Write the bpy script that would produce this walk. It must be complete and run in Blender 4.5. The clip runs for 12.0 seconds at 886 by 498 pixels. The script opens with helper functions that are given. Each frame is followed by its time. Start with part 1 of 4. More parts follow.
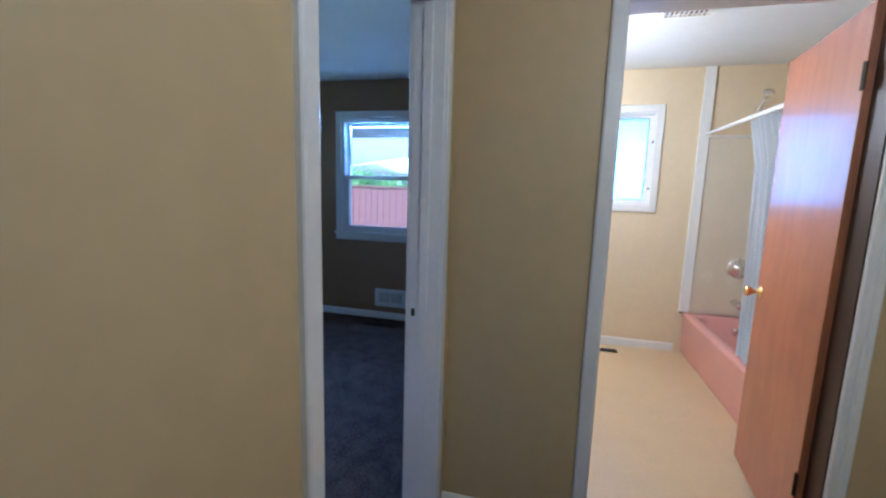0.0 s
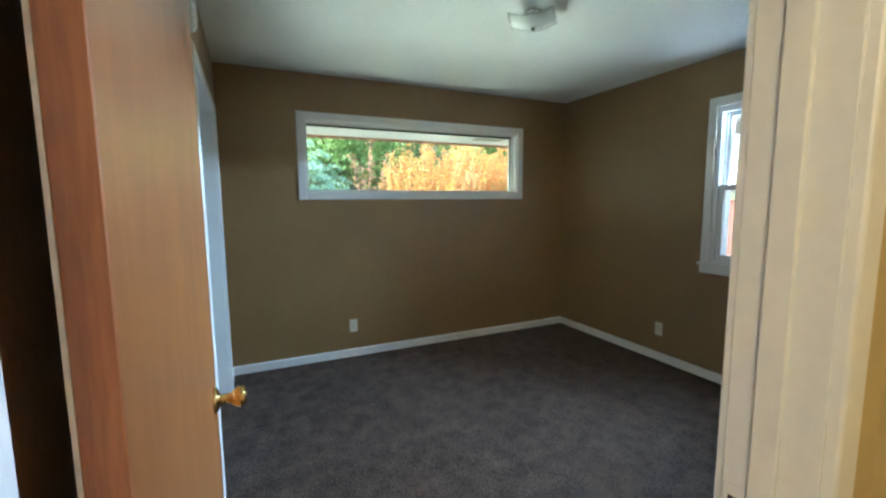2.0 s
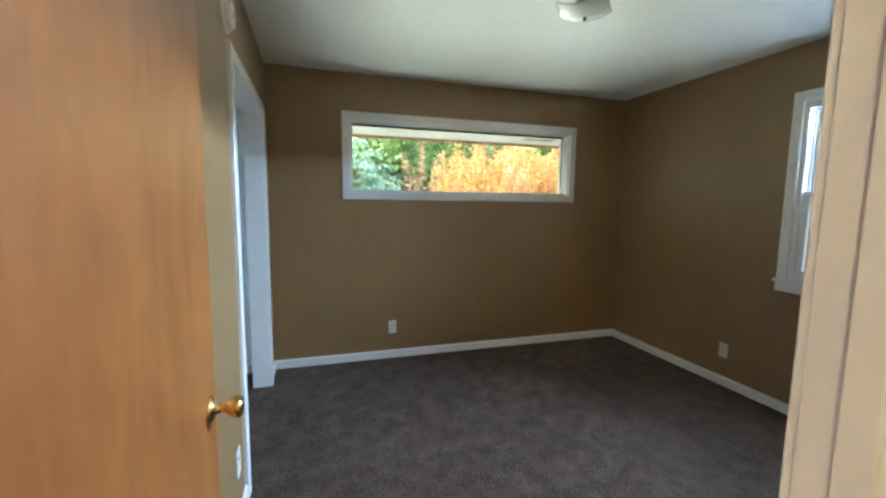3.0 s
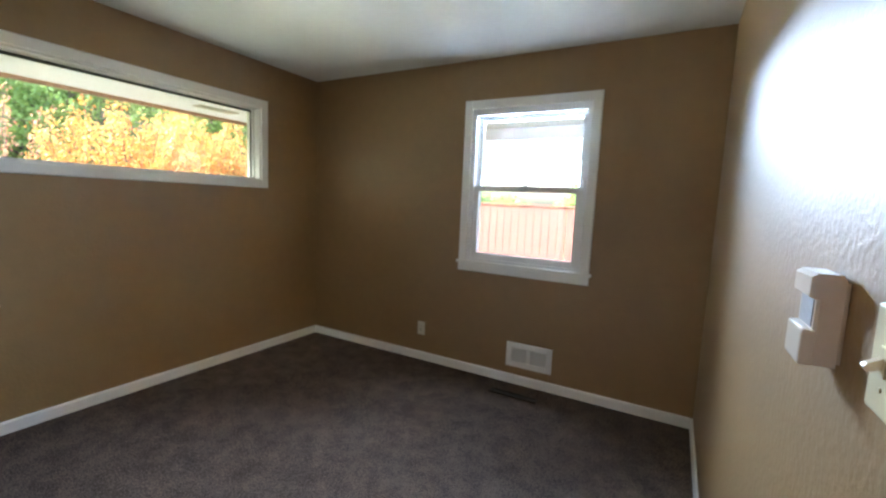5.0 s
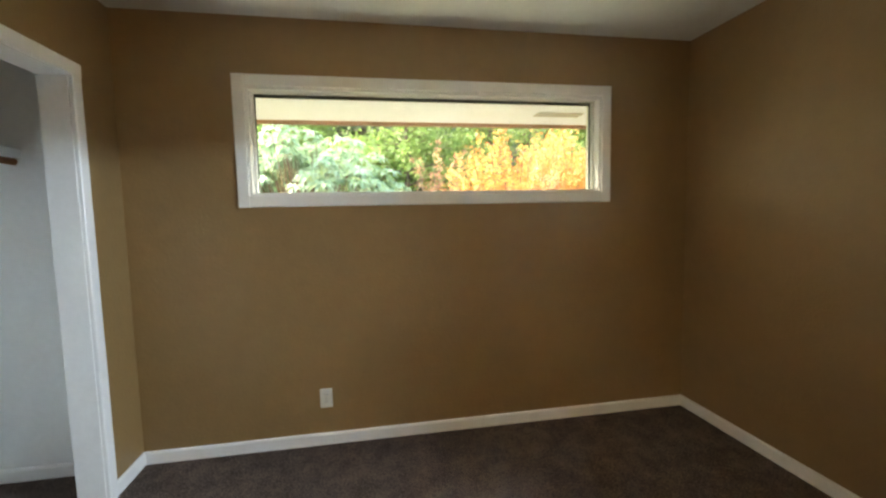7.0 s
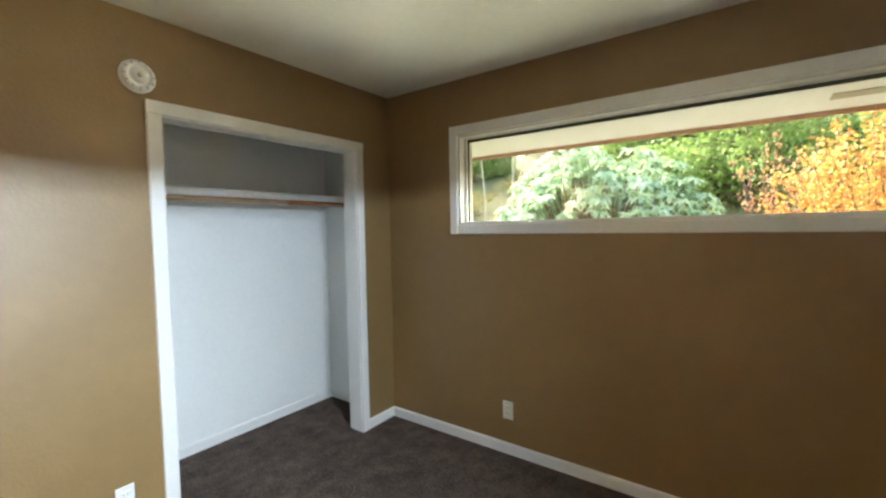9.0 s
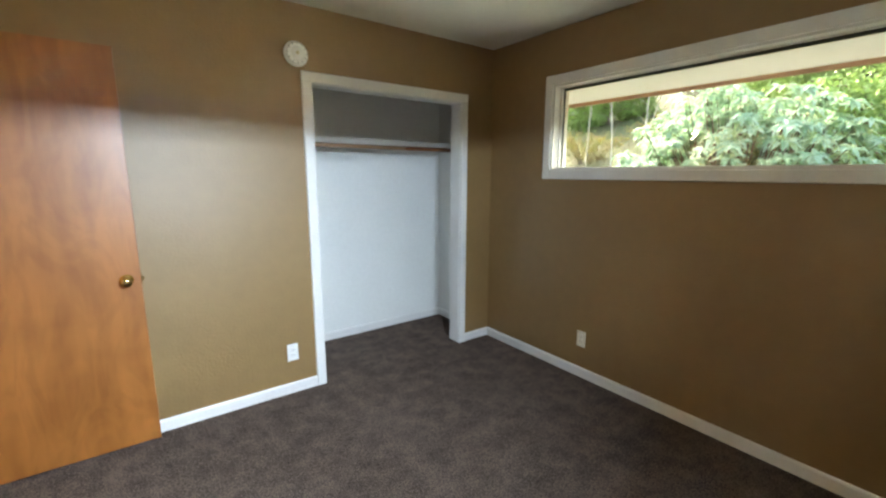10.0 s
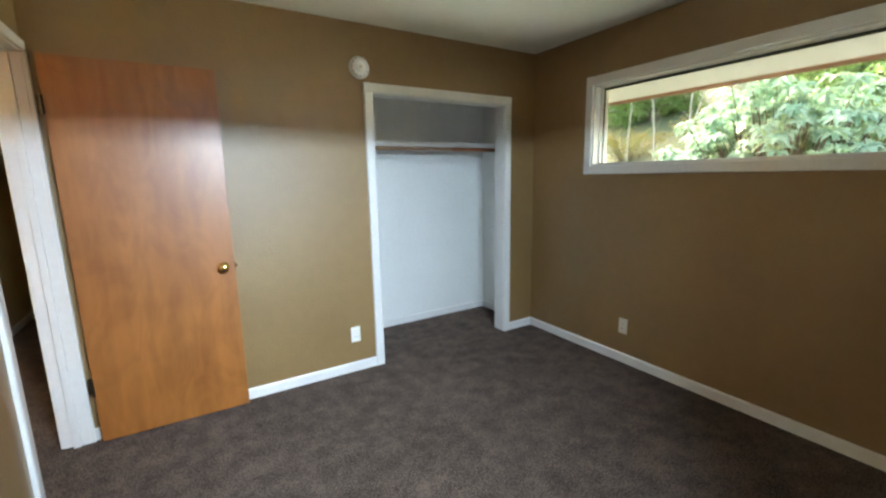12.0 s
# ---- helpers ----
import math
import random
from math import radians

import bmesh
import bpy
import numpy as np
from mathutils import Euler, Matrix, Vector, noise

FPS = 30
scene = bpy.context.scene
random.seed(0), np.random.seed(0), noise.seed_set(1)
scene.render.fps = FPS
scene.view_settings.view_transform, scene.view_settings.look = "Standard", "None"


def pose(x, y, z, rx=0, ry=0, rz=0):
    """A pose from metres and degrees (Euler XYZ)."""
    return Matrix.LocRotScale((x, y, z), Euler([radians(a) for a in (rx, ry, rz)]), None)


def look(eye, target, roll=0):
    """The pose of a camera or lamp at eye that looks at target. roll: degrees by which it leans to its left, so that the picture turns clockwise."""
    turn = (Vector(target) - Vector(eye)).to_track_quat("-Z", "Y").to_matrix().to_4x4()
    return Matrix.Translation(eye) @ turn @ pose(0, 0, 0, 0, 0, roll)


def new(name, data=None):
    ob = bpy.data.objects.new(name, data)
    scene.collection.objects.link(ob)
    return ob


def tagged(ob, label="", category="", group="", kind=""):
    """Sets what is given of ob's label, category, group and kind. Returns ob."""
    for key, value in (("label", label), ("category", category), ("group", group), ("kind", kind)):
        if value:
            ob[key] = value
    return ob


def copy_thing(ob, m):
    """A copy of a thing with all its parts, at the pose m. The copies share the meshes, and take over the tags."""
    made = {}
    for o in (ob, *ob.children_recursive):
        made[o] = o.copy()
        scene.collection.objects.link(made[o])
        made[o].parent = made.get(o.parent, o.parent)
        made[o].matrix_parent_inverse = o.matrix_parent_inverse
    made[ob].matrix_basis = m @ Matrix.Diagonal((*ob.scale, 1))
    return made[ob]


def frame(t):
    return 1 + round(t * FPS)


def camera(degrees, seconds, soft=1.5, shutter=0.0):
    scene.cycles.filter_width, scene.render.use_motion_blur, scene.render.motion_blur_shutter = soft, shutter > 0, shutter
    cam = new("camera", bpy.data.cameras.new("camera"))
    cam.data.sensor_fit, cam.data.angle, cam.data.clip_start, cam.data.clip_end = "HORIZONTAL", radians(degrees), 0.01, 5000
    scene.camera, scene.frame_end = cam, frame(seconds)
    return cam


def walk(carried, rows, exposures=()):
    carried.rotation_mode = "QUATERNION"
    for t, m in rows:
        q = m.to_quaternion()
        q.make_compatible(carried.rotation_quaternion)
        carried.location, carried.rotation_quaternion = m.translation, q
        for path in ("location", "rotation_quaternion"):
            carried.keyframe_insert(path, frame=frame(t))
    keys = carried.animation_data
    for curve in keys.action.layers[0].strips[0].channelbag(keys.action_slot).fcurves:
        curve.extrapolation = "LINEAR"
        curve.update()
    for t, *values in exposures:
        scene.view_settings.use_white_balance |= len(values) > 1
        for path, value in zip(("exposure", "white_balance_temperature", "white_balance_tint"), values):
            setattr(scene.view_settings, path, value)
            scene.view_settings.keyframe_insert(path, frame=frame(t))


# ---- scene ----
cam = camera(93.6, 12.0, soft=2.4)
PATH = [
    (0, (0.529, 0.226, 1.408), (0.033, 2.141, 1.116), 1.7),
    (0.5, (0.542, 0.481, 1.392), (-0.322, 2.256, 1.071), -0.4),
    (1, (0.546, 0.75, 1.382), (-0.897, 2.085, 1.013), 1.2),
    (1.5, (0.463, 0.924, 1.372), (-1.196, 2.003, 1.086), 1.5),
    (2, (0.386, 1.047, 1.4), (-1.417, 1.884, 1.173), -0.4),
    (2.5, (0.330, 1.152, 1.415), (-1.567, 1.748, 1.196), 0.8),
    (2.7, (0.334, 1.189, 1.415), (-1.574, 1.745, 1.195), 0.6),
    (4.3, (-0.023, 1.141, 1.382), (-1.387, 2.593, 1.21), 2.1),
    (4.5, (-0.098, 1.215, 1.4), (-1.29, 2.814, 1.251), 1.7),
    (5, (-0.195, 1.257, 1.367), (-1.158, 2.996, 1.144), 2.5),
    (5.5, (-0.298, 1.381, 1.345), (-1.267, 3.103, 1.038), 2.9),
    (6, (-0.509, 1.574, 1.342), (-1.92, 2.949, 0.998), 1.9),
    (6.5, (-0.74, 1.813, 1.374), (-2.484, 2.776, 1.196), -0.9),
    (7, (-0.809, 2.144, 1.363), (-2.772, 2.488, 1.196), -1.2),
    (7.5, (-0.846, 2.37, 1.402), (-2.832, 2.263, 1.186), -1.0),
    (9.3, (-0.942, 3.256, 1.467), (-2.397, 1.896, 1.286), 0.1),
    (9.5, (-0.909, 3.375, 1.452), (-2.253, 1.924, 1.155), 1.1),
    (10, (-0.802, 3.548, 1.462), (-1.971, 1.965, 1.103), 0.2),
    (10.5, (-0.609, 3.656, 1.442), (-1.742, 2.033, 1.153), -2.1),
    (11, (-0.558, 3.714, 1.459), (-1.537, 1.992, 1.183), -2.2),
    (11.5, (-0.576, 3.703, 1.456), (-1.601, 2.027, 1.086), -0.3),
    (12, (-0.58, 3.712, 1.436), (-1.605, 2.031, 1.087), -1.1),
]
walk(cam, [(t, look(eye, target, roll)) for t, eye, target, roll in PATH], [(0, 2.12, 3900, 8), (0.5, 2.05, 3920, 8), (1.0, 2.5, 4150, 3), (1.6, 2.85, 4950, -6), (2.0, 3.15, 5600, -4), (2.5, 3.25, 5900, 0), (4.3, 3.35, 6000, 8), (5.7, 3.52, 6700, 9), (7.5, 3.4, 7700, 8), (9.5, 3.1, 7500, 8), (12, 3.0, 7100, 5)])


# ---- world and large lights ----
world = bpy.data.worlds.new("overcast_sky")
scene.world = world
world.use_nodes = True
wn = world.node_tree
sky = wn.nodes.new("ShaderNodeTexSky")
sky.sky_type = "NISHITA"
sky.sun_disc = False
sky.sun_elevation = radians(38)
sky.sun_rotation = radians(215)
sky.air_density, sky.dust_density, sky.ozone_density = 1.2, 4.0, 1.0
wn.links.new(sky.outputs[0], wn.nodes["Background"].inputs[0])
wn.nodes["Background"].inputs[1].default_value = 0.15


def lamp(name, kind, m, energy, colour, **more):
    data = bpy.data.lights.new(name, kind)
    data.energy, data.color = energy, colour
    if kind == "AREA":
        data.shape = "RECTANGLE"
        data.size, data.size_y = more["size"]
        data.spread = more.get("spread", radians(180))
    elif kind == "SUN":
        data.angle = more["angle"]
    else:
        data.shadow_soft_size = more["radius"]
    ob = new(name, data)
    ob.matrix_world = m
    return ob


lamp("sun", "SUN", look((-6, -8, 9), (0, 0, 0)), 2.7, (1.0, 0.95, 0.88), angle=radians(14))
# sky light through the upper sash of the north window
lamp("window_skylight", "AREA", look((-1.191, 4.36, 1.625), (-1.08, 3.36, 0.80)), 2.2, (0.64, 0.78, 1.0), size=(0.74, 0.20), spread=radians(80))
# the low bright band of that sky under the eave, cut off above by the sash's top rail
lamp("low_skylight", "AREA", look((-1.191, 4.405, 2.0154), (-1.191, 3.405, 1.72)), 5.6, (0.56, 0.73, 1.0), size=(0.74, 0.0030), spread=radians(92))
XW_GLASS = -3.43
# garden light thrown up on the ceiling through the west window
lamp("garden_bounce", "AREA", look((XW_GLASS, 2.558, 1.512), (XW_GLASS + 0.75, 2.558, 2.172)), 0.12, (0.93, 1.0, 0.80), size=(2.04, 0.05), spread=radians(76))
# light off the sunlit slope, rising into the room over that window's sill
lamp("slope_bounce", "AREA", look((-4.0, 2.558, 1.40), (-3.0, 2.45, 1.57)), 1.4, (0.96, 1.0, 0.84), size=(2.0, 0.08), spread=radians(54))
# sky light through the obscure glass of the bathroom window
lamp("bath_skylight", "AREA", look((1.071, 4.365, 1.70), (1.071, 3.36, 1.68)), 0.8, (0.42, 0.70, 1.0), size=(0.46, 0.70))
# lamps of the hall and the bathroom, behind the camera's view
lamp("hall_lamp", "POINT", pose(1.2, 0.40, 2.10), 3.9, (1.0, 0.82, 0.62), radius=0.10)
lamp("bath_lamp", "POINT", pose(0.45, 3.2, 1.95), 11.3, (1.0, 0.76, 0.52), radius=0.10)

# ---- materials ----


def material(name, base, rough=0.5, metal=0.0, var=0.12, scale=3.0, fine=60.0, bump=0.0, bump_scale=200.0, spec=0.5, stretch=(1, 1, 1), second=None, coat=0.0, coat_rough=0.15, island=0.0, rough_var=0.08):
    m = bpy.data.materials.new(name)
    m.use_nodes = True
    nt = m.node_tree
    bsdf = nt.nodes["Principled BSDF"]
    tc = nt.nodes.new("ShaderNodeTexCoord")
    mp = nt.nodes.new("ShaderNodeMapping")
    mp.inputs["Scale"].default_value = stretch
    nt.links.new(tc.outputs["Object"], mp.inputs[0])
    big, small = nt.nodes.new("ShaderNodeTexNoise"), nt.nodes.new("ShaderNodeTexNoise")
    for n, s, d in ((big, scale, 4.0), (small, fine, 3.0)):
        n.inputs["Scale"].default_value, n.inputs["Detail"].default_value = s, d
        nt.links.new(mp.outputs[0], n.inputs["Vector"])
    add = nt.nodes.new("ShaderNodeMath")
    add.operation = "ADD"
    nt.links.new(big.outputs["Fac"], add.inputs[0])
    nt.links.new(small.outputs["Fac"], add.inputs[1])
    half = nt.nodes.new("ShaderNodeMath")
    half.operation = "MULTIPLY"
    half.inputs[1].default_value = 0.5
    nt.links.new(add.outputs[0], half.inputs[0])
    ramp = nt.nodes.new("ShaderNodeValToRGB")
    lo = second or [c * (1 - var) for c in base]
    hi = base if second else [min(1, c * (1 + var)) for c in base]
    ramp.color_ramp.elements[0].position, ramp.color_ramp.elements[1].position = 0.36, 0.64
    ramp.color_ramp.elements[0].color, ramp.color_ramp.elements[1].color = (*lo, 1), (*hi, 1)
    nt.links.new(half.outputs[0], ramp.inputs[0])
    colour = ramp.outputs[0]
    if island:
        geo, hsv = nt.nodes.new("ShaderNodeNewGeometry"), nt.nodes.new("ShaderNodeHueSaturation")
        rng = nt.nodes.new("ShaderNodeMapRange")
        rng.inputs["To Min"].default_value, rng.inputs["To Max"].default_value = 1 - island, 1 + island
        nt.links.new(geo.outputs["Random Per Island"], rng.inputs[0])
        nt.links.new(rng.outputs[0], hsv.inputs["Value"])
        nt.links.new(colour, hsv.inputs["Color"])
        colour = hsv.outputs[0]
    nt.links.new(colour, bsdf.inputs["Base Color"])
    rr = nt.nodes.new("ShaderNodeMapRange")
    rr.inputs["To Min"].default_value, rr.inputs["To Max"].default_value = max(0.02, rough - rough_var), min(1, rough + rough_var)
    nt.links.new(big.outputs["Fac"], rr.inputs[0])
    nt.links.new(rr.outputs[0], bsdf.inputs["Roughness"])
    bsdf.inputs["Metallic"].default_value = metal
    bsdf.inputs["Specular IOR Level"].default_value = spec
    bsdf.inputs["Coat Weight"].default_value = coat
    bsdf.inputs["Coat Roughness"].default_value = coat_rough
    if bump:
        b, bn = nt.nodes.new("ShaderNodeBump"), nt.nodes.new("ShaderNodeTexNoise")
        bn.inputs["Scale"].default_value, bn.inputs["Detail"].default_value = bump_scale, 2.0
        nt.links.new(mp.outputs[0], bn.inputs["Vector"])
        b.inputs["Strength"].default_value, b.inputs["Distance"].default_value = bump, 0.004
        nt.links.new(bn.outputs["Fac"], b.inputs["Height"])
        nt.links.new(b.outputs[0], bsdf.inputs["Normal"])
    return m


TAUPE = material("taupe_eggshell_paint", (0.264, 0.160, 0.061), 0.50, var=0.06, scale=1.6, fine=14, bump=0.46, bump_scale=62, spec=0.55, coat=0.55, coat_rough=0.44)
TAN = material("tan_hall_paint", (0.56, 0.445, 0.225), 0.45, var=0.04, scale=1.6, fine=14, bump=0.06, bump_scale=110)
CREAM = material("cream_bath_paint", (0.73, 0.62, 0.41), 0.42, var=0.03, scale=2, fine=20, bump=0.12, bump_scale=110)
CEIL = material("white_ceiling_paint", (0.74, 0.74, 0.70), 0.85, var=0.03, scale=2, fine=30, bump=0.25, bump_scale=70)
WHITE = material("white_trim_enamel", (0.80, 0.80, 0.78), 0.34, var=0.03, scale=4, fine=40, bump=0.06, bump_scale=60)
CLOSET = material("white_closet_paint", (0.83, 0.84, 0.82), 0.5, var=0.03, scale=2, fine=30, bump=0.15, bump_scale=100)
PLATE = material("ivory_plastic", (0.78, 0.75, 0.66), 0.3, var=0.02)
WPLATE = material("white_plastic", (0.82, 0.82, 0.80), 0.32, var=0.02)
BEIGE = material("beige_plastic", (0.58, 0.51, 0.42), 0.36, var=0.03)
ALMOND = material("almond_plastic", (0.62, 0.55, 0.36), 0.32, var=0.03)
DARK = material("dark_slot", (0.02, 0.018, 0.016), 0.7, var=0.2)
BRASS = material("polished_brass", (0.78, 0.55, 0.22), 0.16, metal=1.0, var=0.06, fine=30)
BRONZE = material("dark_bronze_hinge", (0.06, 0.045, 0.03), 0.42, metal=0.8, var=0.2)
CHROME = material("chrome", (0.75, 0.75, 0.76), 0.12, metal=1.0, var=0.03)
BROWNMETAL = material("brown_painted_steel", (0.028, 0.02, 0.016), 0.6, var=0.2, spec=0.25)
GASKET = material("dark_glazing_gasket", (0.075, 0.085, 0.075), 0.7, var=0.2)
VENTGREY = material("grey_vent_screen", (0.30, 0.29, 0.29), 0.6, var=0.15, fine=200)
VINYL = material("white_vinyl_frame", (0.80, 0.81, 0.82), 0.36, var=0.02)
PINK = material("pink_enamel", (0.72, 0.36, 0.32), 0.14, var=0.03, spec=0.6)
SURROUND = material("cream_wall_panel", (0.70, 0.64, 0.50), 0.25, var=0.03)
LINO = material("tan_sheet_vinyl", (0.62, 0.47, 0.26), 0.38, var=0.04, scale=5, fine=45, bump=0.05)
CURTAIN = material("white_curtain_cloth", (0.80, 0.82, 0.85), 0.7, var=0.03)
RODWOOD = material("closet_rod_wood", (0.42, 0.26, 0.14), 0.45, var=0.2, stretch=(0.3, 4, 4), fine=40)
EDGEWOOD = material("stained_door_edge", (0.33, 0.125, 0.040), 0.5, var=0.25, stretch=(6, 6, 0.5), scale=4, fine=30, bump=0.1)
# near-black, for the bathroom frame's hinge jamb only
JAMBWOOD = material("near_black_jamb", (0.045, 0.022, 0.012), 0.45, var=0.3, stretch=(6, 6, 0.5), scale=4, fine=30)
CHIPPED = material("chipped_cream_paint", (0.66, 0.58, 0.48), 0.6, var=0.15, scale=20, fine=90)
FASCIA = material("brown_painted_fascia", (0.30, 0.17, 0.11), 0.6, var=0.12, scale=4, fine=40)
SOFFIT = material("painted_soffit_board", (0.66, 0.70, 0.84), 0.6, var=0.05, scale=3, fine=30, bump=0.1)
# same boards as SOFFIT; ground bounce put in as a lighter, warmer colour
NSOFFIT = material("bounce_lightened_soffit_board", (0.84, 0.79, 0.75), 0.6, var=0.04, scale=3, fine=30, bump=0.1)
ROOFM = material("roof_shingle", (0.10, 0.095, 0.09), 0.9, var=0.3, scale=6, fine=80)
SIDING = material("outer_wall_paint", (0.62, 0.58, 0.50), 0.6, var=0.06)
FENCE = material("weathered_red_fence_board", (0.15, 0.062, 0.052), 0.8, var=0.2, stretch=(8, 8, 0.6), scale=3, fine=25, bump=0.2, bump_scale=60, island=0.0)
BARK = material("grey_brown_bark", (0.16, 0.115, 0.085), 0.9, var=0.35, stretch=(5, 5, 1), scale=5, fine=30, bump=0.4, bump_scale=40)
PALEBARK = material("pale_sapling_bark", (0.42, 0.38, 0.32), 0.85, var=0.25, stretch=(5, 5, 1), scale=5, fine=30)
EARTH = material("garden_soil_and_grass", (0.085, 0.115, 0.04), 0.95, second=(0.13, 0.105, 0.055), scale=1.2, fine=16, bump=0.5, bump_scale=25)
FROST = material("frosted_glass", (0.78, 0.80, 0.78), 0.35, var=0.03, spec=0.5)


def leafy(name, colours, rough=0.5, trans=0.35):
    """Leaf: a colour of its own for each leaf, and light through it."""
    m = bpy.data.materials.new(name)
    m.use_nodes = True
    nt = m.node_tree
    bsdf, out = nt.nodes["Principled BSDF"], nt.nodes["Material Output"]
    geo, ramp = nt.nodes.new("ShaderNodeNewGeometry"), nt.nodes.new("ShaderNodeValToRGB")
    els = ramp.color_ramp.elements
    for i, c in enumerate(colours):
        e = els[i] if i < 2 else els.new(1.0)
        e.position, e.color = i / (len(colours) - 1), (*c, 1)
    nt.links.new(geo.outputs["Random Per Island"], ramp.inputs[0])
    nt.links.new(ramp.outputs[0], bsdf.inputs["Base Color"])
    bsdf.inputs["Roughness"].default_value = rough
    tr, mix = nt.nodes.new("ShaderNodeBsdfTranslucent"), nt.nodes.new("ShaderNodeMixShader")
    nt.links.new(ramp.outputs[0], tr.inputs[0])
    mix.inputs[0].default_value = trans
    nt.links.new(bsdf.outputs[0], mix.inputs[1])
    nt.links.new(tr.outputs[0], mix.inputs[2])
    nt.links.new(mix.outputs[0], out.inputs[0])
    return m


RHODO = leafy("pale_green_leaf", [(0.24, 0.39, 0.23), (0.34, 0.51, 0.33), (0.44, 0.59, 0.44), (0.36, 0.46, 0.21)], 0.55)
AUTUMN = leafy("orange_autumn_leaf", [(0.62, 0.26, 0.08), (0.64, 0.37, 0.09), (0.56, 0.18, 0.08), (0.60, 0.42, 0.12), (0.44, 0.40, 0.12)], 0.6)
REDLEAF = leafy("red_autumn_leaf", [(0.46, 0.18, 0.13), (0.50, 0.28, 0.16), (0.36, 0.30, 0.14)], 0.6)
GREEN = leafy("bright_green_leaf", [(0.15, 0.25, 0.065), (0.24, 0.37, 0.105), (0.33, 0.47, 0.155)], 0.55)
CONIFER = leafy("dark_conifer_frond", [(0.05, 0.095, 0.04), (0.08, 0.14, 0.055), (0.11, 0.18, 0.075)], 0.7, 0.15)
STRAW = leafy("dry_grass_blade", [(0.36, 0.25, 0.11), (0.24, 0.24, 0.08), (0.17, 0.25, 0.06), (0.42, 0.23, 0.09)], 0.8)


def glass(name, tint=(1, 1, 1), rough=0.0):
    m = bpy.data.materials.new(name)
    m.use_nodes = True
    b = m.node_tree.nodes["Principled BSDF"]
    b.inputs["Base Color"].default_value = (*tint, 1)
    b.inputs["Transmission Weight"].default_value = 1.0
    b.inputs["Roughness"].default_value = rough
    b.inputs["IOR"].default_value = 1.45
    return m


GLASS = glass("clear_window_glass", (0.97, 0.99, 0.98))
OBSCURE = glass("obscure_window_glass", (0.94, 0.98, 1.0), 0.5)
SHADEGLASS = glass("etched_lamp_glass", (0.92, 0.94, 0.92), 0.25)
SHADEGLASS.node_tree.nodes["Principled BSDF"].inputs["Transmission Weight"].default_value = 0.7


def veneer(name, dark, light, coat=0.25, coat_rough=0.22):
    """Flat-sawn birch veneer: long grain, cathedral figure and small knots."""
    m = bpy.data.materials.new(name)
    m.use_nodes = True
    nt = m.node_tree
    bsdf = nt.nodes["Principled BSDF"]
    tc, mp = nt.nodes.new("ShaderNodeTexCoord"), nt.nodes.new("ShaderNodeMapping")
    mp.inputs["Scale"].default_value = (5.0, 5.0, 1.7)
    nt.links.new(tc.outputs["Object"], mp.inputs[0])
    fig = nt.nodes.new("ShaderNodeTexNoise")
    fig.inputs["Scale"].default_value, fig.inputs["Detail"].default_value, fig.inputs["Distortion"].default_value = 1.3, 3, 1.2
    nt.links.new(mp.outputs[0], fig.inputs["Vector"])
    rings = nt.nodes.new("ShaderNodeMath")
    rings.operation = "MULTIPLY"
    rings.inputs[1].default_value = 24
    nt.links.new(fig.outputs["Fac"], rings.inputs[0])
    sine = nt.nodes.new("ShaderNodeMath")
    sine.operation = "SINE"
    nt.links.new(rings.outputs[0], sine.inputs[0])
    mp2 = nt.nodes.new("ShaderNodeMapping")
    mp2.inputs["Scale"].default_value = (9, 9, 1.1)
    nt.links.new(tc.outputs["Object"], mp2.inputs[0])
    grain = nt.nodes.new("ShaderNodeTexNoise")
    grain.inputs["Scale"].default_value, grain.inputs["Detail"].default_value = 1.5, 2.5
    nt.links.new(mp2.outputs[0], grain.inputs["Vector"])
    mix = nt.nodes.new("ShaderNodeMath")
    mix.operation = "MULTIPLY_ADD"
    mix.inputs[1].default_value = 0.09
    nt.links.new(sine.outputs[0], mix.inputs[0])
    nt.links.new(grain.outputs["Fac"], mix.inputs[2])
    blotch = nt.nodes.new("ShaderNodeTexNoise")
    blotch.inputs["Scale"].default_value, blotch.inputs["Detail"].default_value, blotch.inputs["Distortion"].default_value = 4.5, 3, 0.8
    nt.links.new(tc.outputs["Object"], blotch.inputs["Vector"])
    mix2 = nt.nodes.new("ShaderNodeMath")
    mix2.operation = "MULTIPLY_ADD"
    mix2.inputs[1].default_value = 0.55
    nt.links.new(blotch.outputs["Fac"], mix2.inputs[0])
    nt.links.new(mix.outputs[0], mix2.inputs[2])
    ramp = nt.nodes.new("ShaderNodeValToRGB")
    ramp.color_ramp.elements[0].position, ramp.color_ramp.elements[1].position = 0.45, 1.15
    ramp.color_ramp.elements[0].color, ramp.color_ramp.elements[1].color = (*dark, 1), (*light, 1)
    nt.links.new(mix2.outputs[0], ramp.inputs[0])
    nt.links.new(ramp.outputs[0], bsdf.inputs["Base Color"])
    bsdf.inputs["Roughness"].default_value = 0.42
    bsdf.inputs["Coat Weight"].default_value = coat
    bsdf.inputs["Coat Roughness"].default_value = coat_rough
    bsdf.inputs["Coat IOR"].default_value = 1.5
    b = nt.nodes.new("ShaderNodeBump")
    b.inputs["Strength"].default_value, b.inputs["Distance"].default_value = 0.05, 0.002
    nt.links.new(mix2.outputs[0], b.inputs["Height"])
    nt.links.new(b.outputs[0], bsdf.inputs["Normal"])
    return m


BIRCH = veneer("birch_veneer", (0.25, 0.081, 0.014), (0.39, 0.143, 0.030), 0.65, 0.32)
